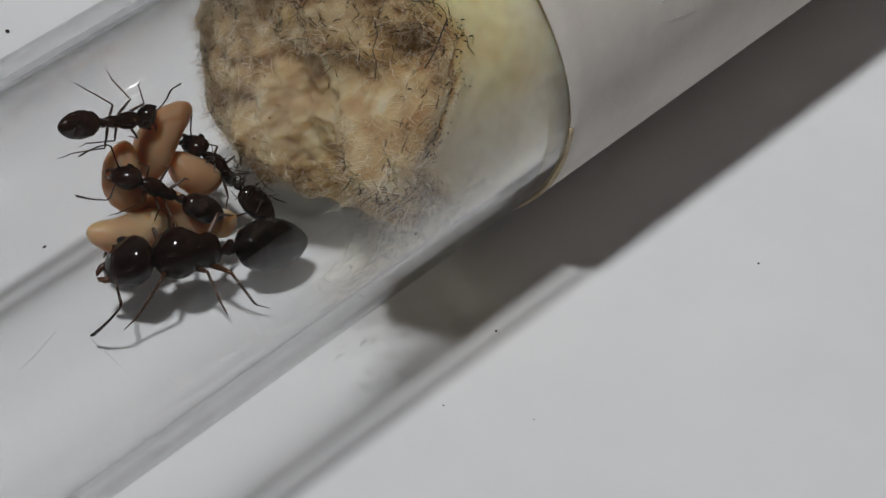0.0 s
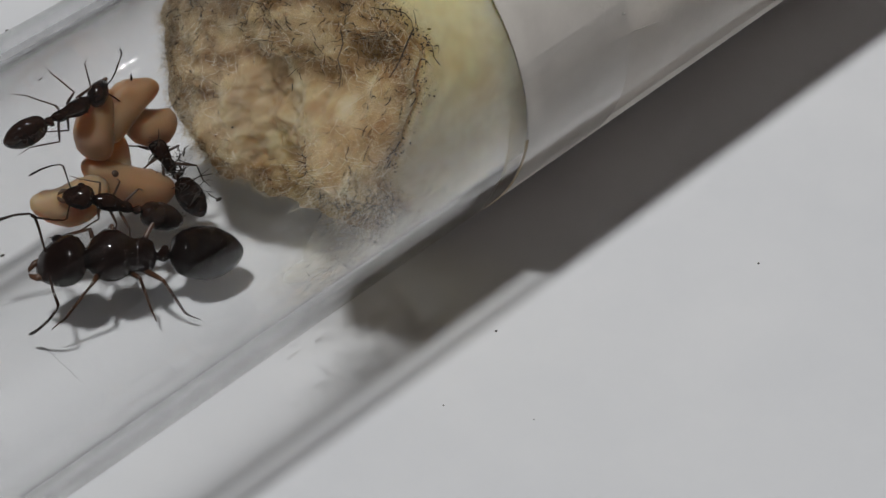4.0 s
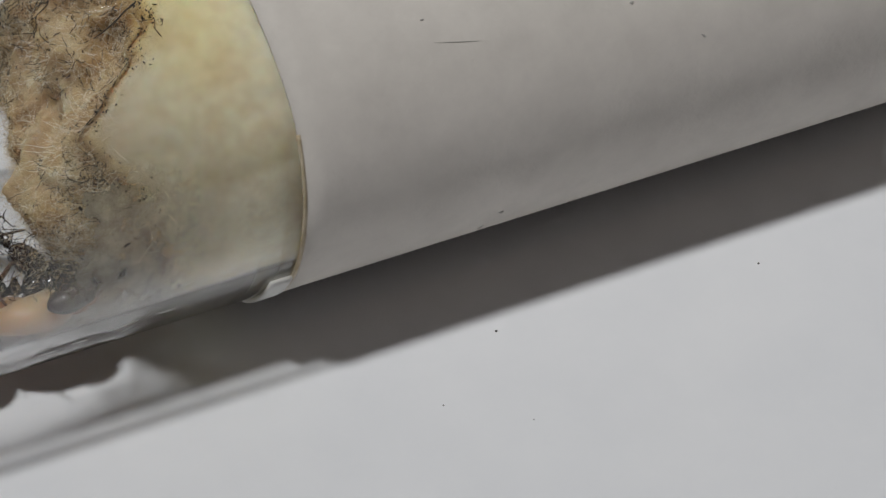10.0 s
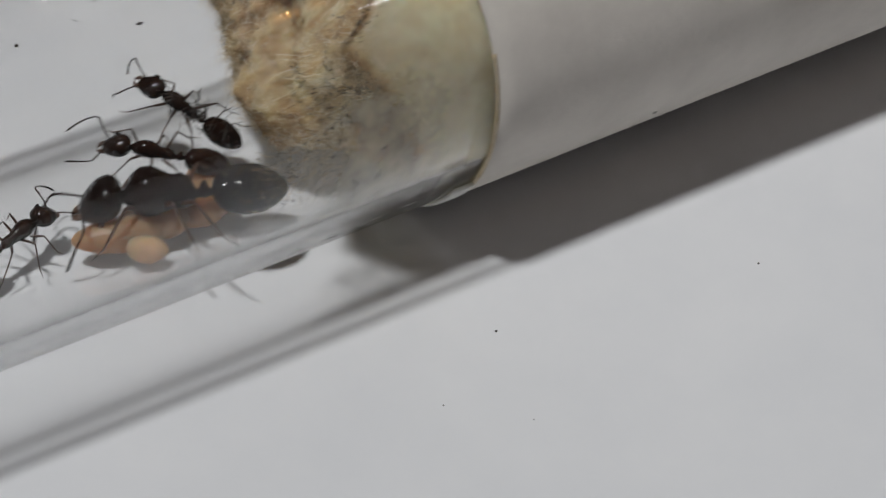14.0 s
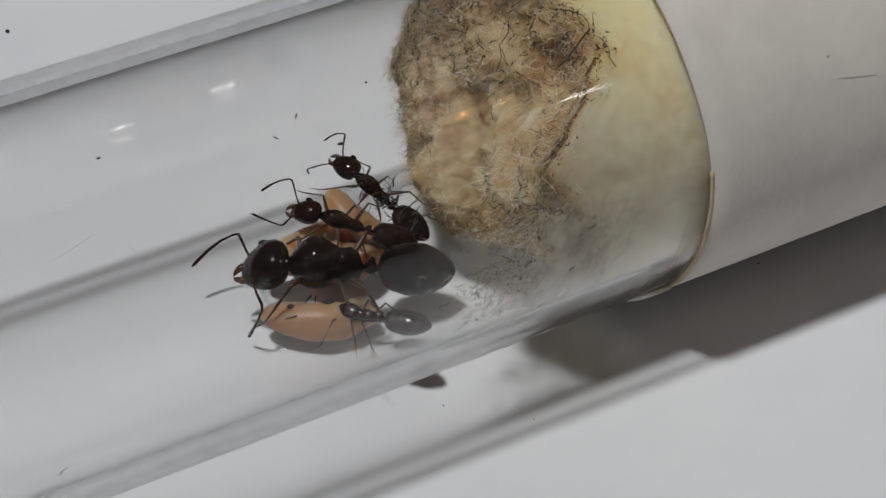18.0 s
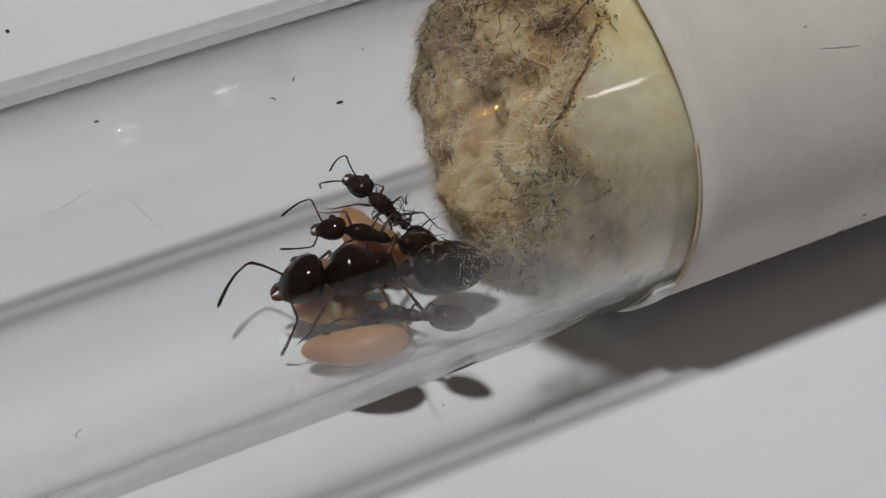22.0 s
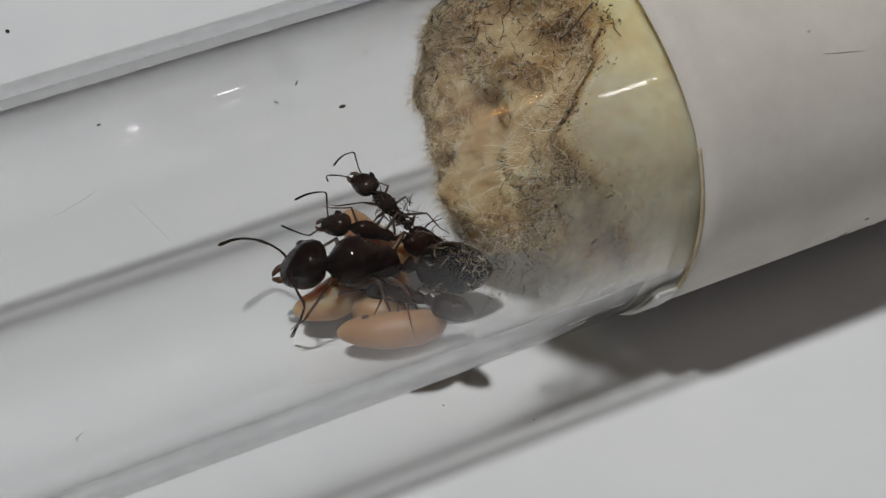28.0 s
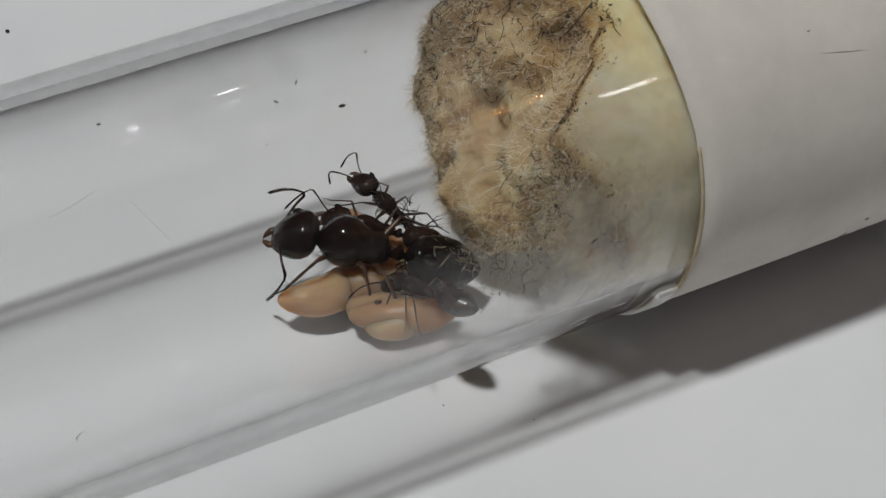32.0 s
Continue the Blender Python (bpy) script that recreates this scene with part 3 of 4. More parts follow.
def debris(count, seed):
    """Short dark curls along the edge of the soiling and along the chewed rim."""
    rnd = random.Random(seed)
    bm = bmesh.new()
    for i in range(count):
        a = rnd.gauss(55, 24) if i % 4 else rnd.uniform(100, 200)
        q = 1.0 - min(rnd.expovariate(7.0), 0.9)
        way, step_, pts = rnd.uniform(0, 6.28), rnd.uniform(0.03, 0.10), []
        for _ in range(6):
            pts.append(wad_face(a, q) - Vector((0.04, 0, 0)))
            way += rnd.gauss(0, 0.6)
            q = min(max(q + step_ * math.cos(way) / 6.5, 0.1), 1.0)
            a += math.degrees(step_ * math.sin(way) / (7.3 * max(q, 0.3)))
        w = rnd.uniform(0.009, 0.026)
        sweep(bm, pts, [w * 0.5, w, w, w, w * 0.8, w * 0.4], 4)
    return tagged(part("debris_curls", bm, DARK_BIT, cotton_plug, "short dark curls of debris"), kind="stuff")


debris(520, 31)


def crumb(x, a, size, stretch, turn=0.0):
    """A crumb on the inside of the glass."""
    bm = bmesh.new()
    bmesh.ops.create_icosphere(bm, subdivisions=2, radius=1.0)
    for v in bm.verts:
        v.co *= 0.75 + 0.5 * noise.noise(v.co * 1.7 + Vector((x, a, 0)))
    m = pose(x * MM, 0, 0, a) @ pose(0, 7.29 * MM, 0, 0, turn, 0) @ Matrix.Diagonal((size * stretch * MM, size * 0.5 * MM, size * MM, 1))
    bmesh.ops.transform(bm, matrix=m, verts=bm.verts)
    return part("crumb", bm, DARK_BIT, cotton_plug)


for x, a, size, stretch, turn in ((-6.0, 165, 0.13, 0.55, 20), (-2.2, 205, 0.12, 0.8, 0), (-2.0, 208, 0.08, 1.2, 30), (-2.5, 202, 0.07, 1.0, 0), (-3.1, 162, 0.06, 1.0, 0), (-5.3, 199, 0.07, 1.3, 0), (-1.6, 226, 0.07, 1.6, 10), (-1.2, 240, 0.06, 1.0, 0), (-4.4, 181, 0.10, 2.2, 25)):
    crumb(x, a, size, stretch, turn)


def thread(points, thick):
    """A dark thread along points (x, angle) on the inside of the glass."""
    bm = bmesh.new()
    sweep(bm, [(x, 7.29 * math.cos(radians(a)), 7.29 * math.sin(radians(a))) for x, a in points], [thick * (0.4 + 0.6 * i / len(points)) for i in range(len(points))], 5)
    return part("dark_thread", bm, DARK_BIT, cotton_plug)


thread([(-3.6, 117), (-3.1, 115.5), (-2.5, 113), (-2.0, 110.5), (-1.5, 108.5)], 0.045)
thread([(-1.5, 108.5), (-1.35, 106), (-1.4, 103), (-1.8, 100), (-2.3, 98)], 0.030)
thread([(-1.2, 112), (-1.1, 116), (-1.25, 119), (-1.15, 122)], 0.025)
thread([(-5.9, 112), (-5.4, 108), (-5.2, 104), (-4.6, 101), (-4.3, 97)], 0.028)

# the plug fills the bore
for ob in cotton_plug.children:
    ob.data.transform(Matrix.Diagonal((1, R_IN / 7.33, R_IN / 7.33, 1)))

for x, a, size, stretch, turn in ((-13.2, 119, 0.10, 1.6, 0), (-11.2, 105, 0.06, 1.0, 0), (-21.7, 102, 0.07, 1.4, 0), (-14.3, 108, 0.05, 3.0, 50), (-15.4, 112, 0.04, 3.0, -50), (-16.5, 123, 0.04, 1.0, 0), (-24.0, 110, 0.04, 1.0, 0), (-19.0, 130, 0.035, 1.0, 0)):
    bm = bmesh.new()
    bmesh.ops.create_icosphere(bm, subdivisions=1, radius=1.0, matrix=pose(x * MM, 0, 0, a) @ pose(0, 7.88 * MM, 0, 0, turn, 0) @ Matrix.Diagonal((size * stretch * MM, 0.03 * MM, size * 0.7 * MM, 1)))
    part("dust_fleck", bm, DARK_BIT, test_tube)
bm = bmesh.new()
sweep(bm, [(-26.1 + 0.12 * d * d, 7.88 * math.cos(radians(181.5 + d)), 7.88 * math.sin(radians(181.5 + d))) for d in (-1.6, -1.1, -0.5, 0, 0.5, 1.0)], [0.006, 0.012, 0.014, 0.014, 0.012, 0.006], 5)
part("lint", bm, DARK_BIT, test_tube)


# scratches and smears on the outside of the glass
for ends, thick in ((((-22.1, 125), (-21.1, 141)), 0.011), (((-25.0, 124), (-22.9, 121)), 0.016), (((-9.9, 169), (-9.5, 171)), 0.012), (((-9.6, 168), (-9.3, 170.5)), 0.012), (((-9.2, 168.5), (-9.0, 170)), 0.010), (((-8.0, 214), (-7.2, 215)), 0.022), (((-6.6, 213), (-6.0, 214)), 0.026), (((-5.2, 212), (-3.9, 211)), 0.020), (((-3.2, 210), (-2.4, 211)), 0.024), (((-4.5, 216), (-4.1, 214.5)), 0.02), (((-7.4, 218), (-6.9, 217)), 0.018)):
    bm = bmesh.new()
    (x0, a0), (x1, a1) = ends
    sweep(bm, [(x0 + (x1 - x0) * u, 7.868 * math.cos(radians(a0 + (a1 - a0) * u + 0.25 * math.sin(5 * u))), 7.868 * math.sin(radians(a0 + (a1 - a0) * u + 0.25 * math.sin(5 * u)))) for u in [i / 7 for i in range(8)]], [thick * k for k in (0.2, 0.8, 1, 0.6, 1, 0.9, 0.6, 0.2)], 5)
    part("scratch", bm, SCRATCH, test_tube, "fine pale scratch")


# ---- ants ----
def leg(name, parent, pts, radii, mat, label=""):
    bm = bmesh.new()
    sweep(bm, pts, radii, 7)
    return part(name, bm, mat, parent, label)


def limb_points(hip, knee, ankle, toe):
    """A leg's points: hip, thigh, knee, shin, ankle, toe."""
    h, k, a, t = Vector(hip), Vector(knee), Vector(ankle), Vector(toe)
    return [h, h.lerp(k, 0.35), h.lerp(k, 0.9), k, k.lerp(a, 0.12), k.lerp(a, 0.6), a, a.lerp(t, 0.5) + Vector((0, 0, 0.04)), t]


def ant(s, queen, label, skin, seed):
    """An ant with its head towards x. s scales a worker of five millimetres."""
    ob = thing("queen_ant" if queen else "worker_ant", label, "ant", "" if queen else "workers round the brood")
    tw = 1.80 if queen else 1.0
    hw = 1.08 if queen else 0.84
    rnd = random.Random(seed)
    h = 1.05 if queen else 1.25
    S = lambda *v: tuple(c * s for c in v)

    def sec(rows):
        return [tuple(c * s for c in r) for r in rows]

    # head, face tilted down
    bm = bmesh.new()
    blob(bm, sec([(x, 0, h + z, w * hw, v * hw) for x, z, w, v in ((1.20, .06, .12, .12), (1.25, .06, .36, .32), (1.36, .05, .51, .45), (1.54, .02, .60, .52), (1.74, -.04, .60, .52), (1.93, -.11, .53, .46), (2.10, -.19, .43, .36), (2.22, -.26, .32, .24), (2.30, -.31, .18, .12))]), 24)
    head = part("head", bm, skin, ob)
    for y in (-1, 1):
        bm = bmesh.new()
        bmesh.ops.create_uvsphere(bm, u_segments=12, v_segments=8, radius=1.0, matrix=Matrix.Translation(Vector(S(1.78, y * .55 * hw, h + .10)) * MM) @ Matrix.Diagonal((.15 * s * MM, .07 * s * MM, .13 * s * MM, 1)))
        part("eye", bm, EYE_MAT, head, "small black compound eye")
        bm = bmesh.new()
        sweep(bm, [S(2.20, y * .22, h - .30), S(2.34, y * .20, h - .36), S(2.44, y * .11, h - .42), S(2.48, y * .03, h - .45)], [.10 * s, .09 * s, .06 * s, .02 * s], 8)
        part("mandible", bm, LEG, head)
        pivot = Vector(S(2.10, y * .19, h - .02))
        bm = bmesh.new()
        sweep(bm, [(0, 0, 0), S(.16, y * .26, .12), S(.30, y * .58, .20), S(.42, y * .88, .22), S(.54, y * .95, .18), S(.86, y * .92, .00), S(1.18, y * .82, -.26), S(1.46, y * .68, -.56), S(1.53, y * .64, -.63)],
              [.036 * s, .030 * s, .034 * s, .042 * s, .028 * s, .032 * s, .042 * s, .048 * s, .015 * s], 7)
        an = part("antenna", bm, CHITIN_BROWN, ob, "thin elbowed antenna")
        an.location = pivot * MM
    # thorax
    bm = bmesh.new()
    blob(bm, sec([(1.26, 0, h - .02, .10, .10), (1.14, 0, h, .17 * tw, .17), (.95, 0, h + .05, .28 * tw, .29 * tw), (.70, 0, h + .08, .36 * tw, .36 * tw), (.42, 0, h + .07, .35 * tw, .36 * tw), (.15, 0, h + .03, .27 * tw, .29 * tw), (-.05, 0, h, .22 * tw, .24 * tw), (-.25, 0, h, .24 * tw, .27 * tw), (-.45, 0, h - .05, .20 * tw, .22 * tw), (-.60, 0, h - .12, .10, .10)]), 20)
    thorax = part("thorax", bm, skin, ob)
    if queen:
        bm = bmesh.new()
        blob(bm, sec([(.95, 0, h + .20, .12, .10), (.86, 0, h + .24, .34, .28), (.66, 0, h + .26, .44, .36), (.42, 0, h + .25, .45, .37), (.22, 0, h + .20, .38, .32), (.12, 0, h + .16, .14, .14)]), 20)
        part("scutum", bm, skin, thorax, "domed glossy back plate")
        bm = bmesh.new()
        blob(bm, sec([(.10, 0, h + .20, .10, .10), (.04, 0, h + .20, .30, .27), (-.10, 0, h + .18, .33, .29), (-.22, 0, h + .14, .24, .22), (-.28, 0, h + .10, .08, .08)]), 18)
        part("scutellum", bm, skin, thorax)
    # waist
    bm = bmesh.new()
    blob(bm, sec([(-.55, 0, h - .16, .06, .06), (-.66, 0, h - .10, .12, .14), (-.76, 0, h - .02, .19, .26), (-.84, 0, h - .02, .17, .24), (-.92, 0, h - .12, .08, .10), (-1.0, 0, h - .12, .07, .08)]), 14)
    part("petiole", bm, skin, ob)
    # gaster, with a step at the end of each plate
    g, slim = (1.03, 1.0) if queen else (1.06, 0.80)
    prof = [(0, .10), (-.05, .27), (-.17, .45), (-.36, .575), (-.38, .555), (-.62, .635), (-.88, .66), (-.90, .635), (-1.10, .63), (-1.30, .565), (-1.32, .54), (-1.50, .45), (-1.63, .34), (-1.645, .32), (-1.75, .21), (-1.82, .07)]
    bm = bmesh.new()
    blob(bm, sec([(-.95 + x * g, 0, h - .10 + .05 * x, r * g * slim * 1.04, r * .96 * g * slim) for x, r in prof]), 24)
    part("gaster", bm, CHITIN if queen else skin, ob, "glossy dark banded gaster")
    # legs
    hip = h - .28
    thick = 1.25 if queen else 1.0
    rad = [.06, .066, .045, .036, .032, .032, .024, .017, .010]
    rad = [r * s * thick for r in rad]
    for y in (-1, 1):
        for x0, knee, ankle, toe in ((.78, (1.10, .72, h + .12), (1.65, 1.10, .30), (1.95, 1.22, .06)), (.30, (.25, .92, h + .15), (-.02, 1.45, .34), (-.15, 1.75, .10)), (-.15, (-.70, .95, h + .20), (-1.45, 1.45, .40), (-1.90, 1.72, .14))):
            jx, jy = rnd.uniform(-.45, .45), rnd.uniform(-.28, .22)
            f = lambda v: S(v[0] + jx * min(1.0, abs(v[1]) / 1.5), (v[1] + jy * abs(v[1]) / 1.5) * y, v[2])
            leg("leg", ob, limb_points(S(x0, y * .15, hip), f(knee), f(ankle), f(toe)), rad, LEG)
    return ob


queen = ant(1.66, True, "large dark brown glossy queen ant among the brood", CHITIN_RED, 1)
workers = [ant(s, False, label, CHITIN_BROWN, seed) for s, label, seed in ((1.04, "small dark brown worker ant tending the brood", 2), (1.02, "small brown worker ant walking over the glass", 3), (1.0, "small dark worker ant beside the cotton", 4))]


def caught_lint(host, count, seed):
    """Dark shreds of lint that stick out from an ant's back."""
    rnd = random.Random(seed)
    bm = bmesh.new()
    for _ in range(count):
        x = rnd.uniform(-2.2, 0.9)
        p = Vector((x, rnd.gauss(0, 0.3), 1.35 + rnd.gauss(0, 0.2)))
        d = Vector((rnd.gauss(0, 0.5), rnd.gauss(0, 0.8), rnd.uniform(0.0, 1.0))).normalized()
        step_, pts = rnd.uniform(0.1, 0.26), []
        for _ in range(5):
            pts.append(p.copy())
            d = (d + Vector((rnd.gauss(0, 0.35), rnd.gauss(0, 0.35), rnd.gauss(0, 0.35)))).normalized()
            p += d * step_
        w = rnd.uniform(0.014, 0.034)
        sweep(bm, pts, [w, w, w * 0.9, w * 0.7, w * 0.4], 4)
    return tagged(part("caught_lint", bm, DARK_BIT, host, "dark shreds of lint caught on its back"), kind="stuff")


caught_lint(workers[2], 85, 61)


# ---- brood ----
def larva(length, width, bend, seed, mat, label, spot=False):
    ob = thing("larva", label, "larva", "brood pile")
    bm = bmesh.new()
    rows = []
    n = 22
    for i in range(n):
        u = 0.5 - 0.5 * math.cos(math.pi * (i + 0.10) / (n - 0.8))
        c = 2 * u - 1
        w = math.sqrt(max(1 - abs(c) ** 2.6, 0.002)) * width * (1 - 0.16 * c) * (1 + 0.018 * math.sin(u * 42))
        rows.append((length * (u - 0.5), bend * math.cos(math.pi * (u - 0.5)), width * 0.95, w, w * 0.92))
    blob(bm, rows, 20, 0.08, seed)
    part("body", bm, mat, ob)
    if spot:
        bm = bmesh.new()
        bmesh.ops.create_uvsphere(bm, u_segments=10, v_segments=6, radius=1.0, matrix=Matrix.Translation((length * 0.22 * MM, (bend * 0.7) * MM, width * 1.76 * MM)) @ Matrix.Diagonal((.17 * MM, .15 * MM, .08 * MM, 1)))
        part("spot", bm, SPOT, ob, "dark round gut spot")
    return ob


larvae = [
    larva(3.7, 0.88, 0.45, 1.0, BROOD, "curved tan larva lying on the glass"),
    larva(4.4, 0.86, 0.30, 2.0, BROOD, "plump orange-tan larva on the glass", True),
    larva(3.6, 0.88, 0.45, 3.0, BROOD_PALE, "pale tan larva in the brood pile"),
    larva(2.6, 0.80, 0.25, 4.0, BROOD, "short plump larva in the brood pile"),
    larva(3.0, 0.85, 0.35, 5.0, BROOD, "bent amber larva under the ants"),
    larva(2.2, 0.62, 0.15, 6.0, BROOD_PALE, "small pale cream larva under the ants"),
]

for x, y, size in ((-20.56, 10.1, 0.14), (2.6, -4.4, 0.07), (13.35, 1.69, 0.06), (0.85, -8.89, 0.05), (-17.07, 8.42, 0.05), (4.48, -8.99, 0.04)):
    dust(x, y, size)


# ---- what moves ----
def motions():
    # the tube rolls and slides on the table: seconds, x, y in millimetres, turn and roll in degrees, and how far the sleeve is pulled along the glass
    tube = [(0, -2.0, 3.77, 53.5, 17, 2.5), (0.5, -1.98, 3.67, 53.2, 18, 2.5), (1.0, -1.98, 3.67, 53.2, 19, 2.6), (2.5, -1.98, 3.67, 53.2, 19, 2.6), (4.5, -3.99, 2.64, 52.6, 20, 1.9),
            (5.0, -3.57, -1.26, 50.9, 20, 2.4), (5.5, -2.35, -2.12, 51.6, 28, 1.0), (6.0, -1.38, -3.15, 51.9, 29, 1.2), (6.5, -2.21, -4.01, 49.3, 27, -0.3), (7.0, -9.16, -1.28, 46.3, -5, -1.2),
            (7.5, -15.7, 1.12, 35.2, -44, -2.0), (8.0, -14.22, 2.82, 29.5, -61, 1.0), (8.5, -11.65, 3.08, 30.2, -53, 3.5), (9.0, -9.74, 2.6, 31.2, -32, 4.5), (9.5, -8.4, 0.41, 33.6, -15, 4.2),
            (10.0, -9.82, -1.76, 34.1, -10, 2.5), (10.5, -10.38, 0.54, 31.3, -38, 1.0), (11.0, -10.11, 1.74, 29.7, -61, 0.1), (11.5, -10.34, 2.1, 29.6, -68, 0.1), (12.0, -10.4, 2.0, 29.6, -68, 0),
            (12.5, -10.16, 1.94, 29.7, -65, 0.1), (13.0, -8.72, 1.36, 31.6, -36, 0.5), (13.5, -7.81, 2.34, 36.9, -24, 0.4), (14.0, -3.66, 4.99, 39.4, -5, 0.4), (14.5, -1.42, 5.97, 39.8, -4, 0.7),
            (15.0, -0.71, 4.12, 41.5, -2, 0.7), (15.5, 3.76, 1.83, 38.5, 0, 1.1), (17.5, 5.0, 1.15, 36.9, 0, 1.4), (18.0, 5.23, 1.16, 36.8, 1, 1.4), (18.5, 5.13, 1.27, 36.7, 0, 1.4),
            (19.5, 5.11, 1.27, 36.7, 0, 1.4), (20.0, 4.74, 1.51, 36.1, -8, 0.5), (20.5, 4.67, 0.47, 36.3, -10, 0), (22.0, 4.85, 0.45, 36.2, -11, 0), (24.0, 4.97, 0.3, 36.0, -10.3, 0),
            (28.0, 4.97, 0.3, 36.0, -10.5, 0), (32.0, 4.97, 0.3, 36.0, -10.7, 0)]

    def blend(rows, t):
        rows = [tuple(r) for r in rows]
        if t <= rows[0][0]:
            return rows[0][1:]
        for a, b in zip(rows, rows[1:]):
            if t <= b[0]:
                u = (t - a[0]) / (b[0] - a[0])
                return tuple(p + (q - p) * u for p, q in zip(a[1:], b[1:]))
        return rows[-1][1:]

    def tube_pose(t, rolled):
        x, y, turn, roll, pull = blend(tube, t)
        return pose(x * MM, y * MM, AXIS * MM, 0, 0, turn) @ pose(0, 0, 0, roll if rolled else 0)

    times = [r[0] for r in tube]
    walk(paper_sleeve, [(t, tube_pose(t, True)) for t in times])
    for ob in (test_tube, cotton_plug):
        walk(ob, [(t, tube_pose(t, True) @ pose(-blend(tube, t)[4] * MM, 0, 0)) for t in times])

    def crawl(ob, rows):
        # seconds, place along the tube, degrees up its wall, heading, lift off the glass
        ts = sorted(set(times) | {r[0] for r in rows})
        out = []
        for t in ts:
            x, up, head, lift = blend(rows, t)
            out.append((t, tube_pose(t, False) @ pose(0, 0, 0, up) @ pose(x * MM, 0, -(R_IN - 0.05 - lift) * MM, 0, 0, head)))
        walk(ob, out)

    crawl(queen, [(0, -11.9, 9, 152, 0.1), (1, -12.8, 5, 160, 0.1), (2.5, -12.9, 3, 162, 0.1), (4.5, -12.4, 20, 146, 0.1), (5, -12.3, 25, 146, 0.1), (5.5, -11.7, 33, 152, 0.1), (6, -11.2, 41, 157, 0.1), (6.5, -10.2, 36, 155, 0.1), (7, -9.0, 0, 145, 0.1), (7.5, -9.0, -24, 152, 0.1), (8.5, -12.6, -20, 157, 0.1), (10.2, -10.4, -22, 156, 0.1), (10.5, -10.6, -60, 172, 0.1), (10.7, -10.8, -94, 186, 0.1), (11, -11.1, -99, 184, 0.1), (11.5, -11.2, -102, 182, 0.1), (12, -10.8, -103, 185, 0.1), (12.5, -11.1, -103, 186, 0.1), (12.8, -11.4, -94, 192, 0.1), (13, -11.3, -79, 190, 0.1), (13.5, -11.0, -36, 165, 0.4), (14, -10.7, -14, 153, 0.6), (14.5, -9.9, -6, 151, 0.8), (15, -9.8, -3, 149, 0.8), (15.5, -10.4, -2, 150, 0.8), (17.5, -11.4, 1, 153, 0.8), (18, -11.5, 2, 154, 0.8), (19, -11.2, -1, 152, 0.8), (19.5, -11.0, 0, 152, 0.8), (20, -10.3, 4, 147, 0.8), (20.5, -9.8, 7, 144, 0.8), (21, -9.5, 4, 147, 0.8), (22, -9.7, -7, 161, 0.8), (23, -9.6, -5, 154, 0.8), (25, -9.7, -3, 146, 0.8), (27.5, -9.4, -1, 154, 0.8), (28, -9.4, -1, 154, 0.8), (29, -9.3, 5, 150, 0.8), (30, -9.0, 15, 142, 0.8), (31, -9.1, 13, 145, 0.8), (32, -9.3, 12, 146, 0.8)])
    crawl(workers[0], [(0, -12.2, 82, -23, 0.1), (1, -12.3, 78, -27, 0.1), (2, -12.3, 85, -6, 0), (2.5, -12.3, 86, -4, 0), (4.5, -12.3, 88, 0, 0), (5, -12.2, 90, -1, 0), (6, -11.4, 99, -12, 0), (6.5, -11.7, 86, -16, 0), (9, -13.5, 40, 60, 0), (14, -9.9, 15, 145, 1), (15, -9.3, 25, 140, 1), (15.5, -9.6, 25, 141, 1), (19, -10.2, 24, 143, 1), (19.5, -10.0, 23, 144, 1), (20.5, -8.6, 18, 146, 1), (22, -8.6, 16, 147, 1), (25, -8.4, 18, 145, 1), (28, -8.4, 18, 145, 1), (32, -8.3, 21, 145, 1)])
    crawl(workers[1], [(0, -11.6, 42, 131, 0.9), (1, -11.9, 32, 150, 0.9), (2.5, -11.9, 31, 147, 0.9), (4.5, -11.6, 40, 135, 0.9), (5, -11.4, 43, 134, 0.9), (6, -10.1, 63, 139, 0.9), (7, -6, 10, 150, 0.3), (7.5, -5.0, -55, 170, 0), (8, -5.0, -91, 190, 0), (8.5, -7.9, -81, 190, 0), (9, -8.0, -66, 180, 0), (9.5, -6.8, -48, 100, 0), (10, -6.4, -46, 20, 0), (10.7, -3.9, -85, 0, 0), (11, -4.2, -87, -18, 0), (11.5, -4.3, -84, -38, 0), (12, -4.4, -76, -53, 0.1), (12.5, -5.0, -84, -40, 0), (12.8, -5.1, -86, 0, 0), (13.3, -9.0, -24, 10, 0.2), (14, -17.0, 6, 18, 0), (14.5, -16.6, 0, 34, 0), (15, -15.1, -5, 43, 0), (15.5, -14.0, -16, 64, 0), (17.5, -11.7, -21, 124, 0), (19, -11.3, -21, 129, 0), (19.5, -11.0, -21, 128, 0), (20.5, -9.0, -21, 124, 0.1), (21, -8.8, -22, 123, 0.1), (22, -9.6, -34, 122, 0.1), (25, -8.9, -31, 107, 0.4), (28, -8.9, -25, 112, 0.6), (30, -8.6, -28, 105, 0.8), (32, -8.5, -27, 104, 0.8)])
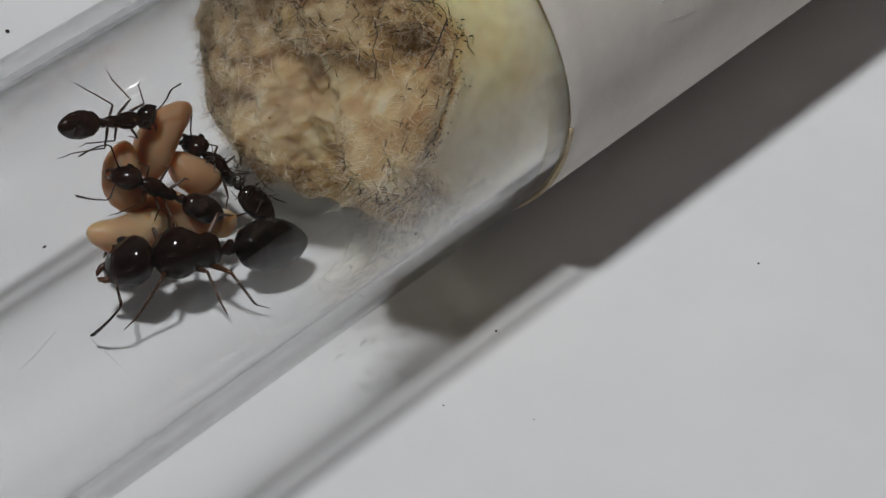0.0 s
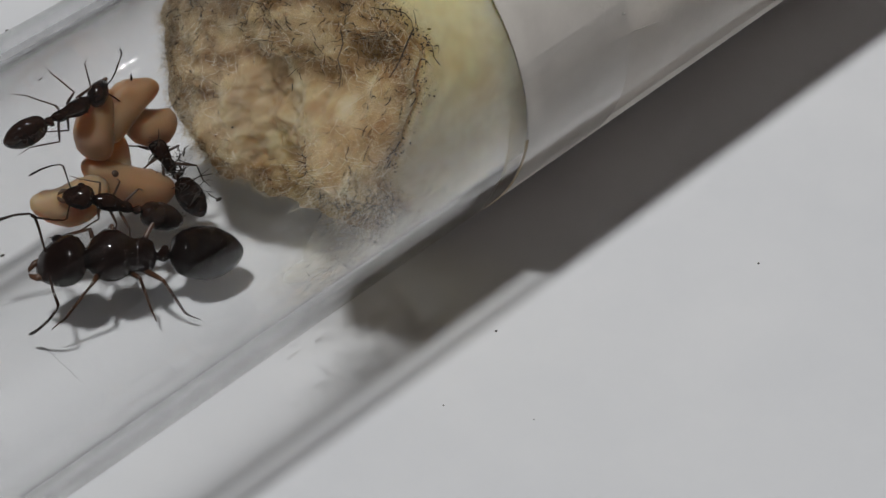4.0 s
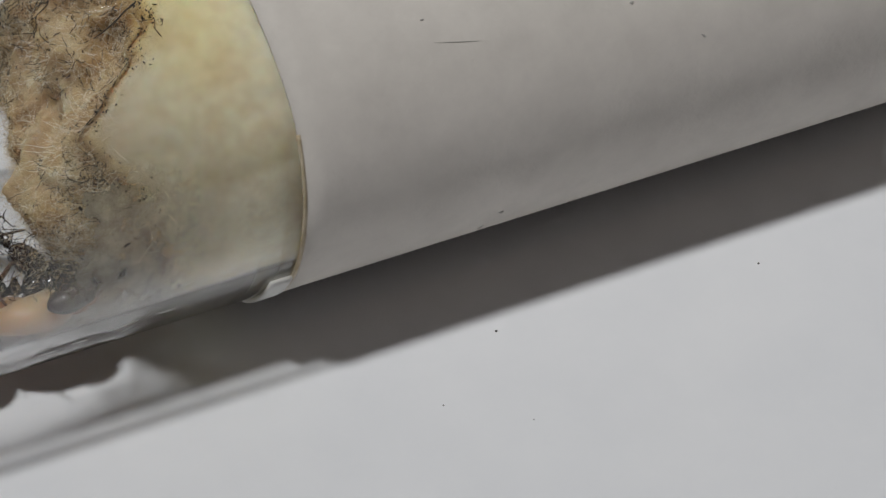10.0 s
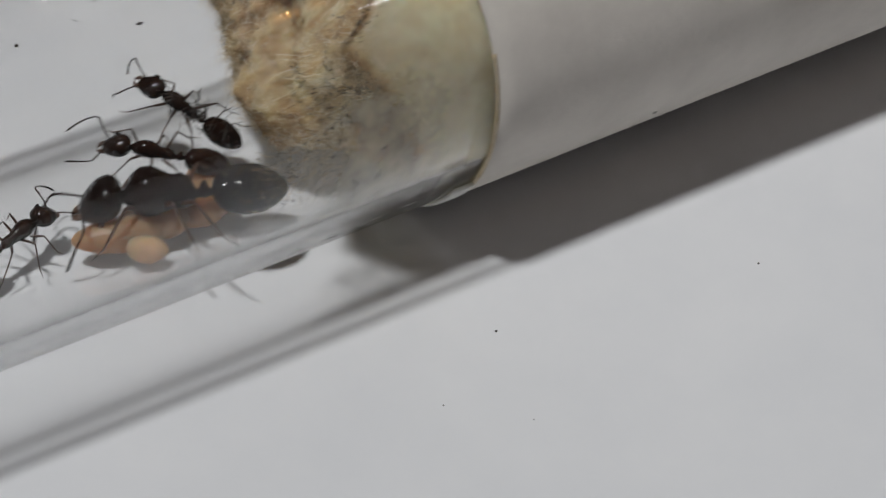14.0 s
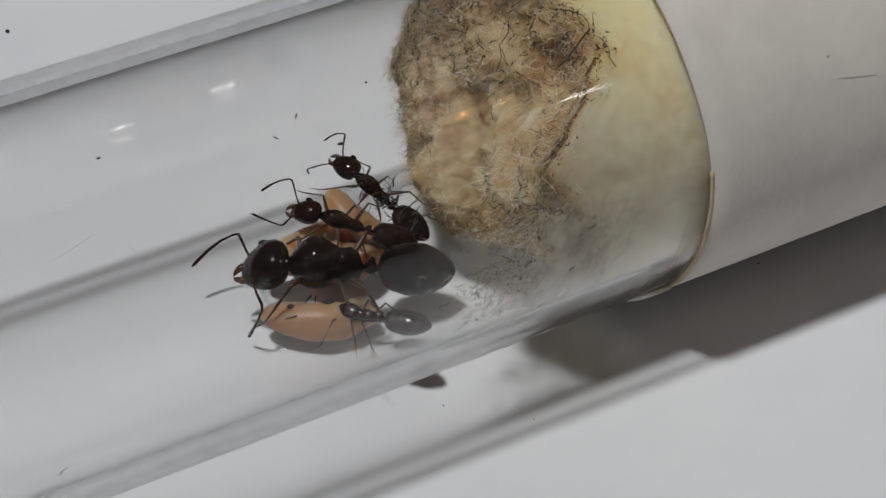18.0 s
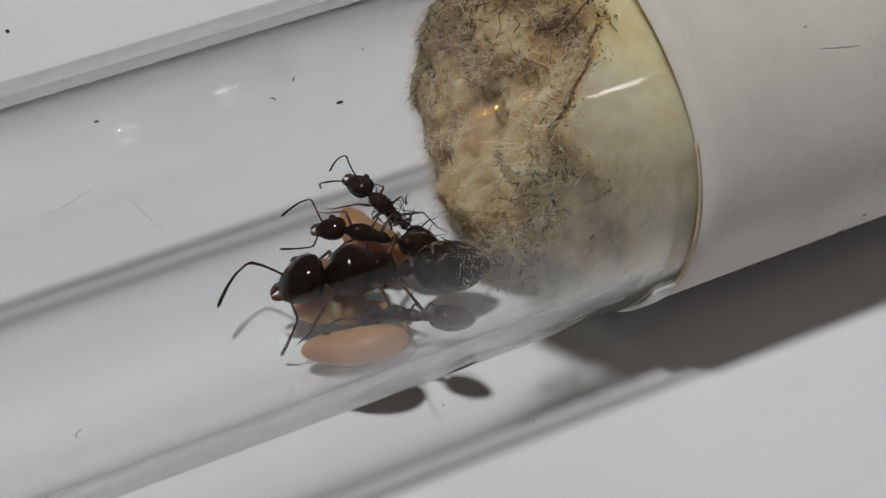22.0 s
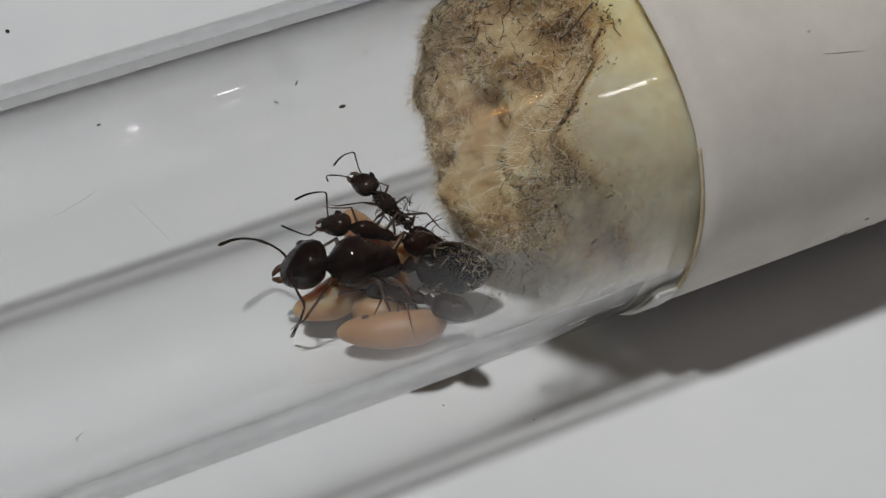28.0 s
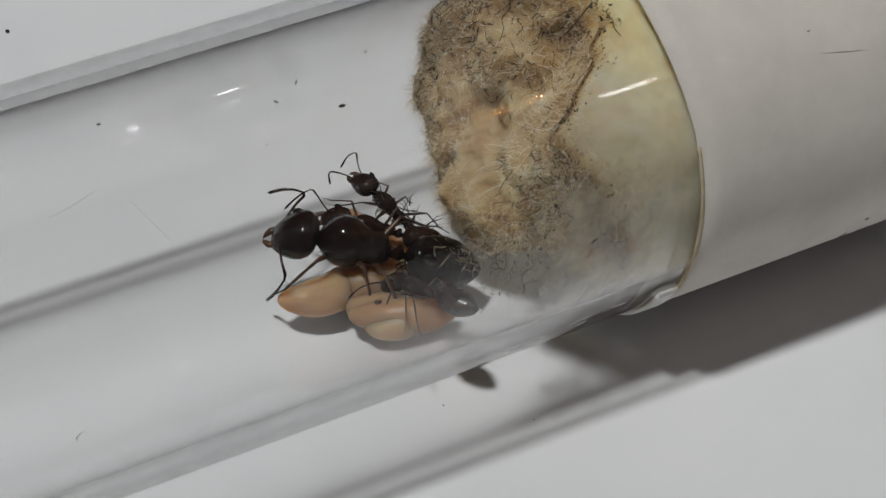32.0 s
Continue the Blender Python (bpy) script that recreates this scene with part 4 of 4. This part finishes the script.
    crawl(workers[2], [(0, -8.1, 34, 105, 0), (2.5, -8.3, 38, 98, 0), (4.5, -8.2, 44, 98, 0), (5, -8.1, 46, 98, 0), (5.5, -7.1, 56, 96, 0), (6, -6.4, 63, 94, 0), (9, -9, 20, 115, 0), (13, -8.2, 6, 132, 0), (14, -7.5, 35, 126, 0), (15, -7.1, 39, 130, 0), (15.5, -7.4, 37, 124, 0), (19, -8.0, 35, 118, 0), (19.5, -7.9, 34, 118, 0), (20.5, -7.0, 29, 117, 0), (22, -7.0, 28, 116, 0), (28, -6.9, 29, 114, 0), (32, -6.9, 29, 114, 0)])
    crawl(larvae[0], [(0, -9.6, 58, 30, 0), (2.5, -9.7, 60, 30, 0), (6, -7.8, 83, -5, 0), (6.5, -7.8, 70, 0, 0), (7.5, -5.8, -46.4, 10, 0), (9, -5.8, -46.4, 10, 0), (10, -6.8, -34.8, 10, 0), (10.7, -5.8, -58, 10, 0), (12.8, -5.8, -58, 10, 0), (13.2, -6.8, -40.6, 10, 0), (14.5, -8.6, 24, 100, 0), (19.5, -9.0, 30, 120, 0), (20.5, -7.8, 22, 120, 0), (32, -7.8, 22, 120, 0)])
    crawl(larvae[1], [(0, -10.6, 33, 125, 0), (2.5, -10.8, 30, 125, 0), (6, -8.7, 66, 150, 0), (6.5, -9, 50, 150, 0), (7.5, -10.2, -38.4, 174, 0), (9, -10.2, -38.4, 174, 0), (10, -11.2, -28.8, 174, 0), (10.7, -10.2, -48, 174, 0), (12.8, -10.2, -48, 174, 0), (13.2, -11.2, -33.6, 174, 0), (14.7, -14.0, 16, 165, 0), (15.5, -13.6, 4, 150, 0), (18, -12.9, -6, 146, 0), (19.5, -12.8, -9, 146, 0), (20.5, -11.6, -27, 143, 0), (22, -11.9, -31, 143, 0), (25, -11.3, -30, 146, 0), (28, -10.0, -25, 146, 0), (30, -9.2, -17, 150, 0), (32, -9.0, -17, 150, 0)])
    crawl(larvae[2], [(0, -13.1, 38, 162, 0), (2.5, -13.4, 36, 162, 0), (6, -11.7, 75, 175, 0), (6.5, -11.7, 60, 175, 0), (7.5, -8.4, -52.8, 184, 0), (9, -8.4, -52.8, 184, 0), (10, -9.4, -39.6, 184, 0), (10.7, -8.4, -66, 184, 0), (12.8, -8.4, -66, 184, 0), (13.2, -9.4, -46.2, 184, 0), (14.7, -12.2, 32, 180, 0), (18, -12.0, 28, 180, 0), (19.5, -12.0, 28, 180, 0), (20.5, -11.1, 12, 180, 0), (22, -11.0, 4, 190, 0), (28, -11.0, 7, 195, 0), (32, -11.3, 10, 180, 0)])
    crawl(larvae[3], [(0, -9.0, 42, 128, 0.1), (6, -7.4, 70, 160, 0.1), (6.5, -8, 55, 165, 0), (7.5, -7, -35.2, 170, 0), (9, -7, -35.2, 170, 0), (10, -8, -26.4, 170, 0), (10.7, -7, -44, 170, 0), (12.8, -7, -44, 170, 0), (13.2, -8, -30.8, 170, 0), (14.7, -10.7, 8, 175, 0), (19, -11.4, 4, 110, 0), (28, -9.6, -8, 130, 0), (32, -9.6, -8, 150, 0)])

    crawl(larvae[4], [(0, -12.0, 54, 75, 0.1), (6, -9.5, 80, 70, 0.1), (6.5, -10, 60, 90, 0), (7.5, -11.6, -51.2, 160, 0), (9, -11.6, -51.2, 160, 0), (10, -12.6, -38.4, 160, 0), (10.7, -11.6, -64, 160, 0), (12.8, -11.6, -64, 160, 0), (13.2, -12.6, -44.8, 160, 0), (14.7, -10.0, 26, 150, 0), (19, -10.4, 14, 150, 0.2), (28, -9.2, 4, 150, 0.2), (32, -9.4, 6, 150, 0.2)])
    crawl(larvae[5], [(0, -9.6, 22, 140, 0), (6, -9.8, 66, 20, 0.1), (6.5, -10, 50, 40, 0), (7.5, -12.2, -40, 150, 0), (9, -12.2, -40, 150, 0), (10, -13.2, -30, 150, 0), (10.7, -12.2, -50, 150, 0), (12.8, -12.2, -50, 150, 0), (13.2, -13.2, -35, 150, 0), (14.7, -11.8, -8, 60, 0), (19.5, -10.6, -8, 100, 0), (20.5, -9.6, -10, 110, 0), (28, -9.0, -28, 140, 0), (30, -10.0, -23, 150, 0), (32, -9.7, -20, 150, 0)])

    # the queen's antennae feel about: seconds, then the turns of each
    feel = ((0, -6, 41, -57), (0.5, -9, 4, -42), (1, -12, -34, -27), (2, 12, -26, -2), (2.5, 12, -26, -2), (4.5, -20, -22, 0), (6, -30, -21, 1), (9, 0, 0, 0), (14, 20, 10, 30), (15, 21, 19, 40), (17.5, 28, 4, 30), (18, 20, 6, -10), (18.5, 28, 0, 20), (19, 35, -4, 35), (19.6, 30, -30, 5), (20.2, 36, -40, 0), (21, 37, -66, -25), (21.7, 10, -20, 10), (22, 20, -8, 20), (22.4, 24, -3, 24), (23.1, 10, 40, 20), (24.5, 12, 40, 22), (25, -12, -11, -6), (25.5, 0, -20, -4), (27.5, 20, 20, 10), (28, 52, -46, -3), (28.7, 30, -10, 10), (29.4, 34, 40, 34), (30, 34, 46, 34), (30.5, 8, 0, 12), (31, -19, -41, -9), (31.5, -8, -18, -30), (32, 3, 6, -50))
    tuck = ((0, 0, 30, 20), (1, 0, 45, 40), (2.5, 0, 40, 35), (4.5, 0, 35, 30), (6, 0, 45, 30), (9, 0, 0, 0), (15, 0, 40, 30), (19, 0, 50, 40), (21, 0, 35, 20), (23, 0, 50, 40), (25, 0, 45, 30), (28, 0, 50, 45), (30, 0, 45, 40), (32, 0, 48, 42))
    for an, rows in zip([o for o in queen.children if o.name.startswith("antenna")], (feel, tuck)):
        base = an.location.copy()
        walk(an, [(t, pose(base.x, base.y, base.z, a, b, c)) for t, a, b, c in rows])

    for n_, w in enumerate(workers):
        for an, side in zip([o for o in w.children if o.name.startswith("antenna")], (-1, 1)):
            base = an.location.copy()
            rnd = random.Random(20 + n_ * 3 + side)
            walk(an, [(t, pose(base.x, base.y, base.z, 0, rnd.uniform(-14, 14) + (42 if n_ == 2 else 0), side * (rnd.uniform(-22, 22) - (25 if n_ == 2 else 0)))) for t in (0, 1, 2, 4, 5.5, 6.5, 9, 12, 13.5, 14.5, 15.5, 18, 19.5, 21, 22.5, 24, 25.5, 27, 28.5, 30, 31, 32)])
    for k, lg in enumerate([o for o in workers[1].children if o.name.startswith("leg")]):
        sign = 1 if k % 2 else -1
        steps = [(0, 0), (7, 0)] + [(7.25 + 0.25 * i, sign * (9 if i % 2 else -9)) for i in range(6)] + [(9, 0), (13, 0)] + [(13.25 + 0.25 * i, sign * (9 if i % 2 else -9)) for i in range(16)] + [(17.5, 0), (32, 0)]
        walk(lg, [(t, pose(0, 0, 0, 0, 0, a)) for t, a in steps])

    # the loose outer layer of paper is turned into view and back
    walk(outer_wrap, [(t, pose(0, 0, 0, a)) for t, a in ((0, 0), (4.5, 12), (5.0, 63), (5.5, 69), (6.0, 80), (6.5, 77), (7.0, 30), (8.0, 0), (32.0, 0))])


motions()
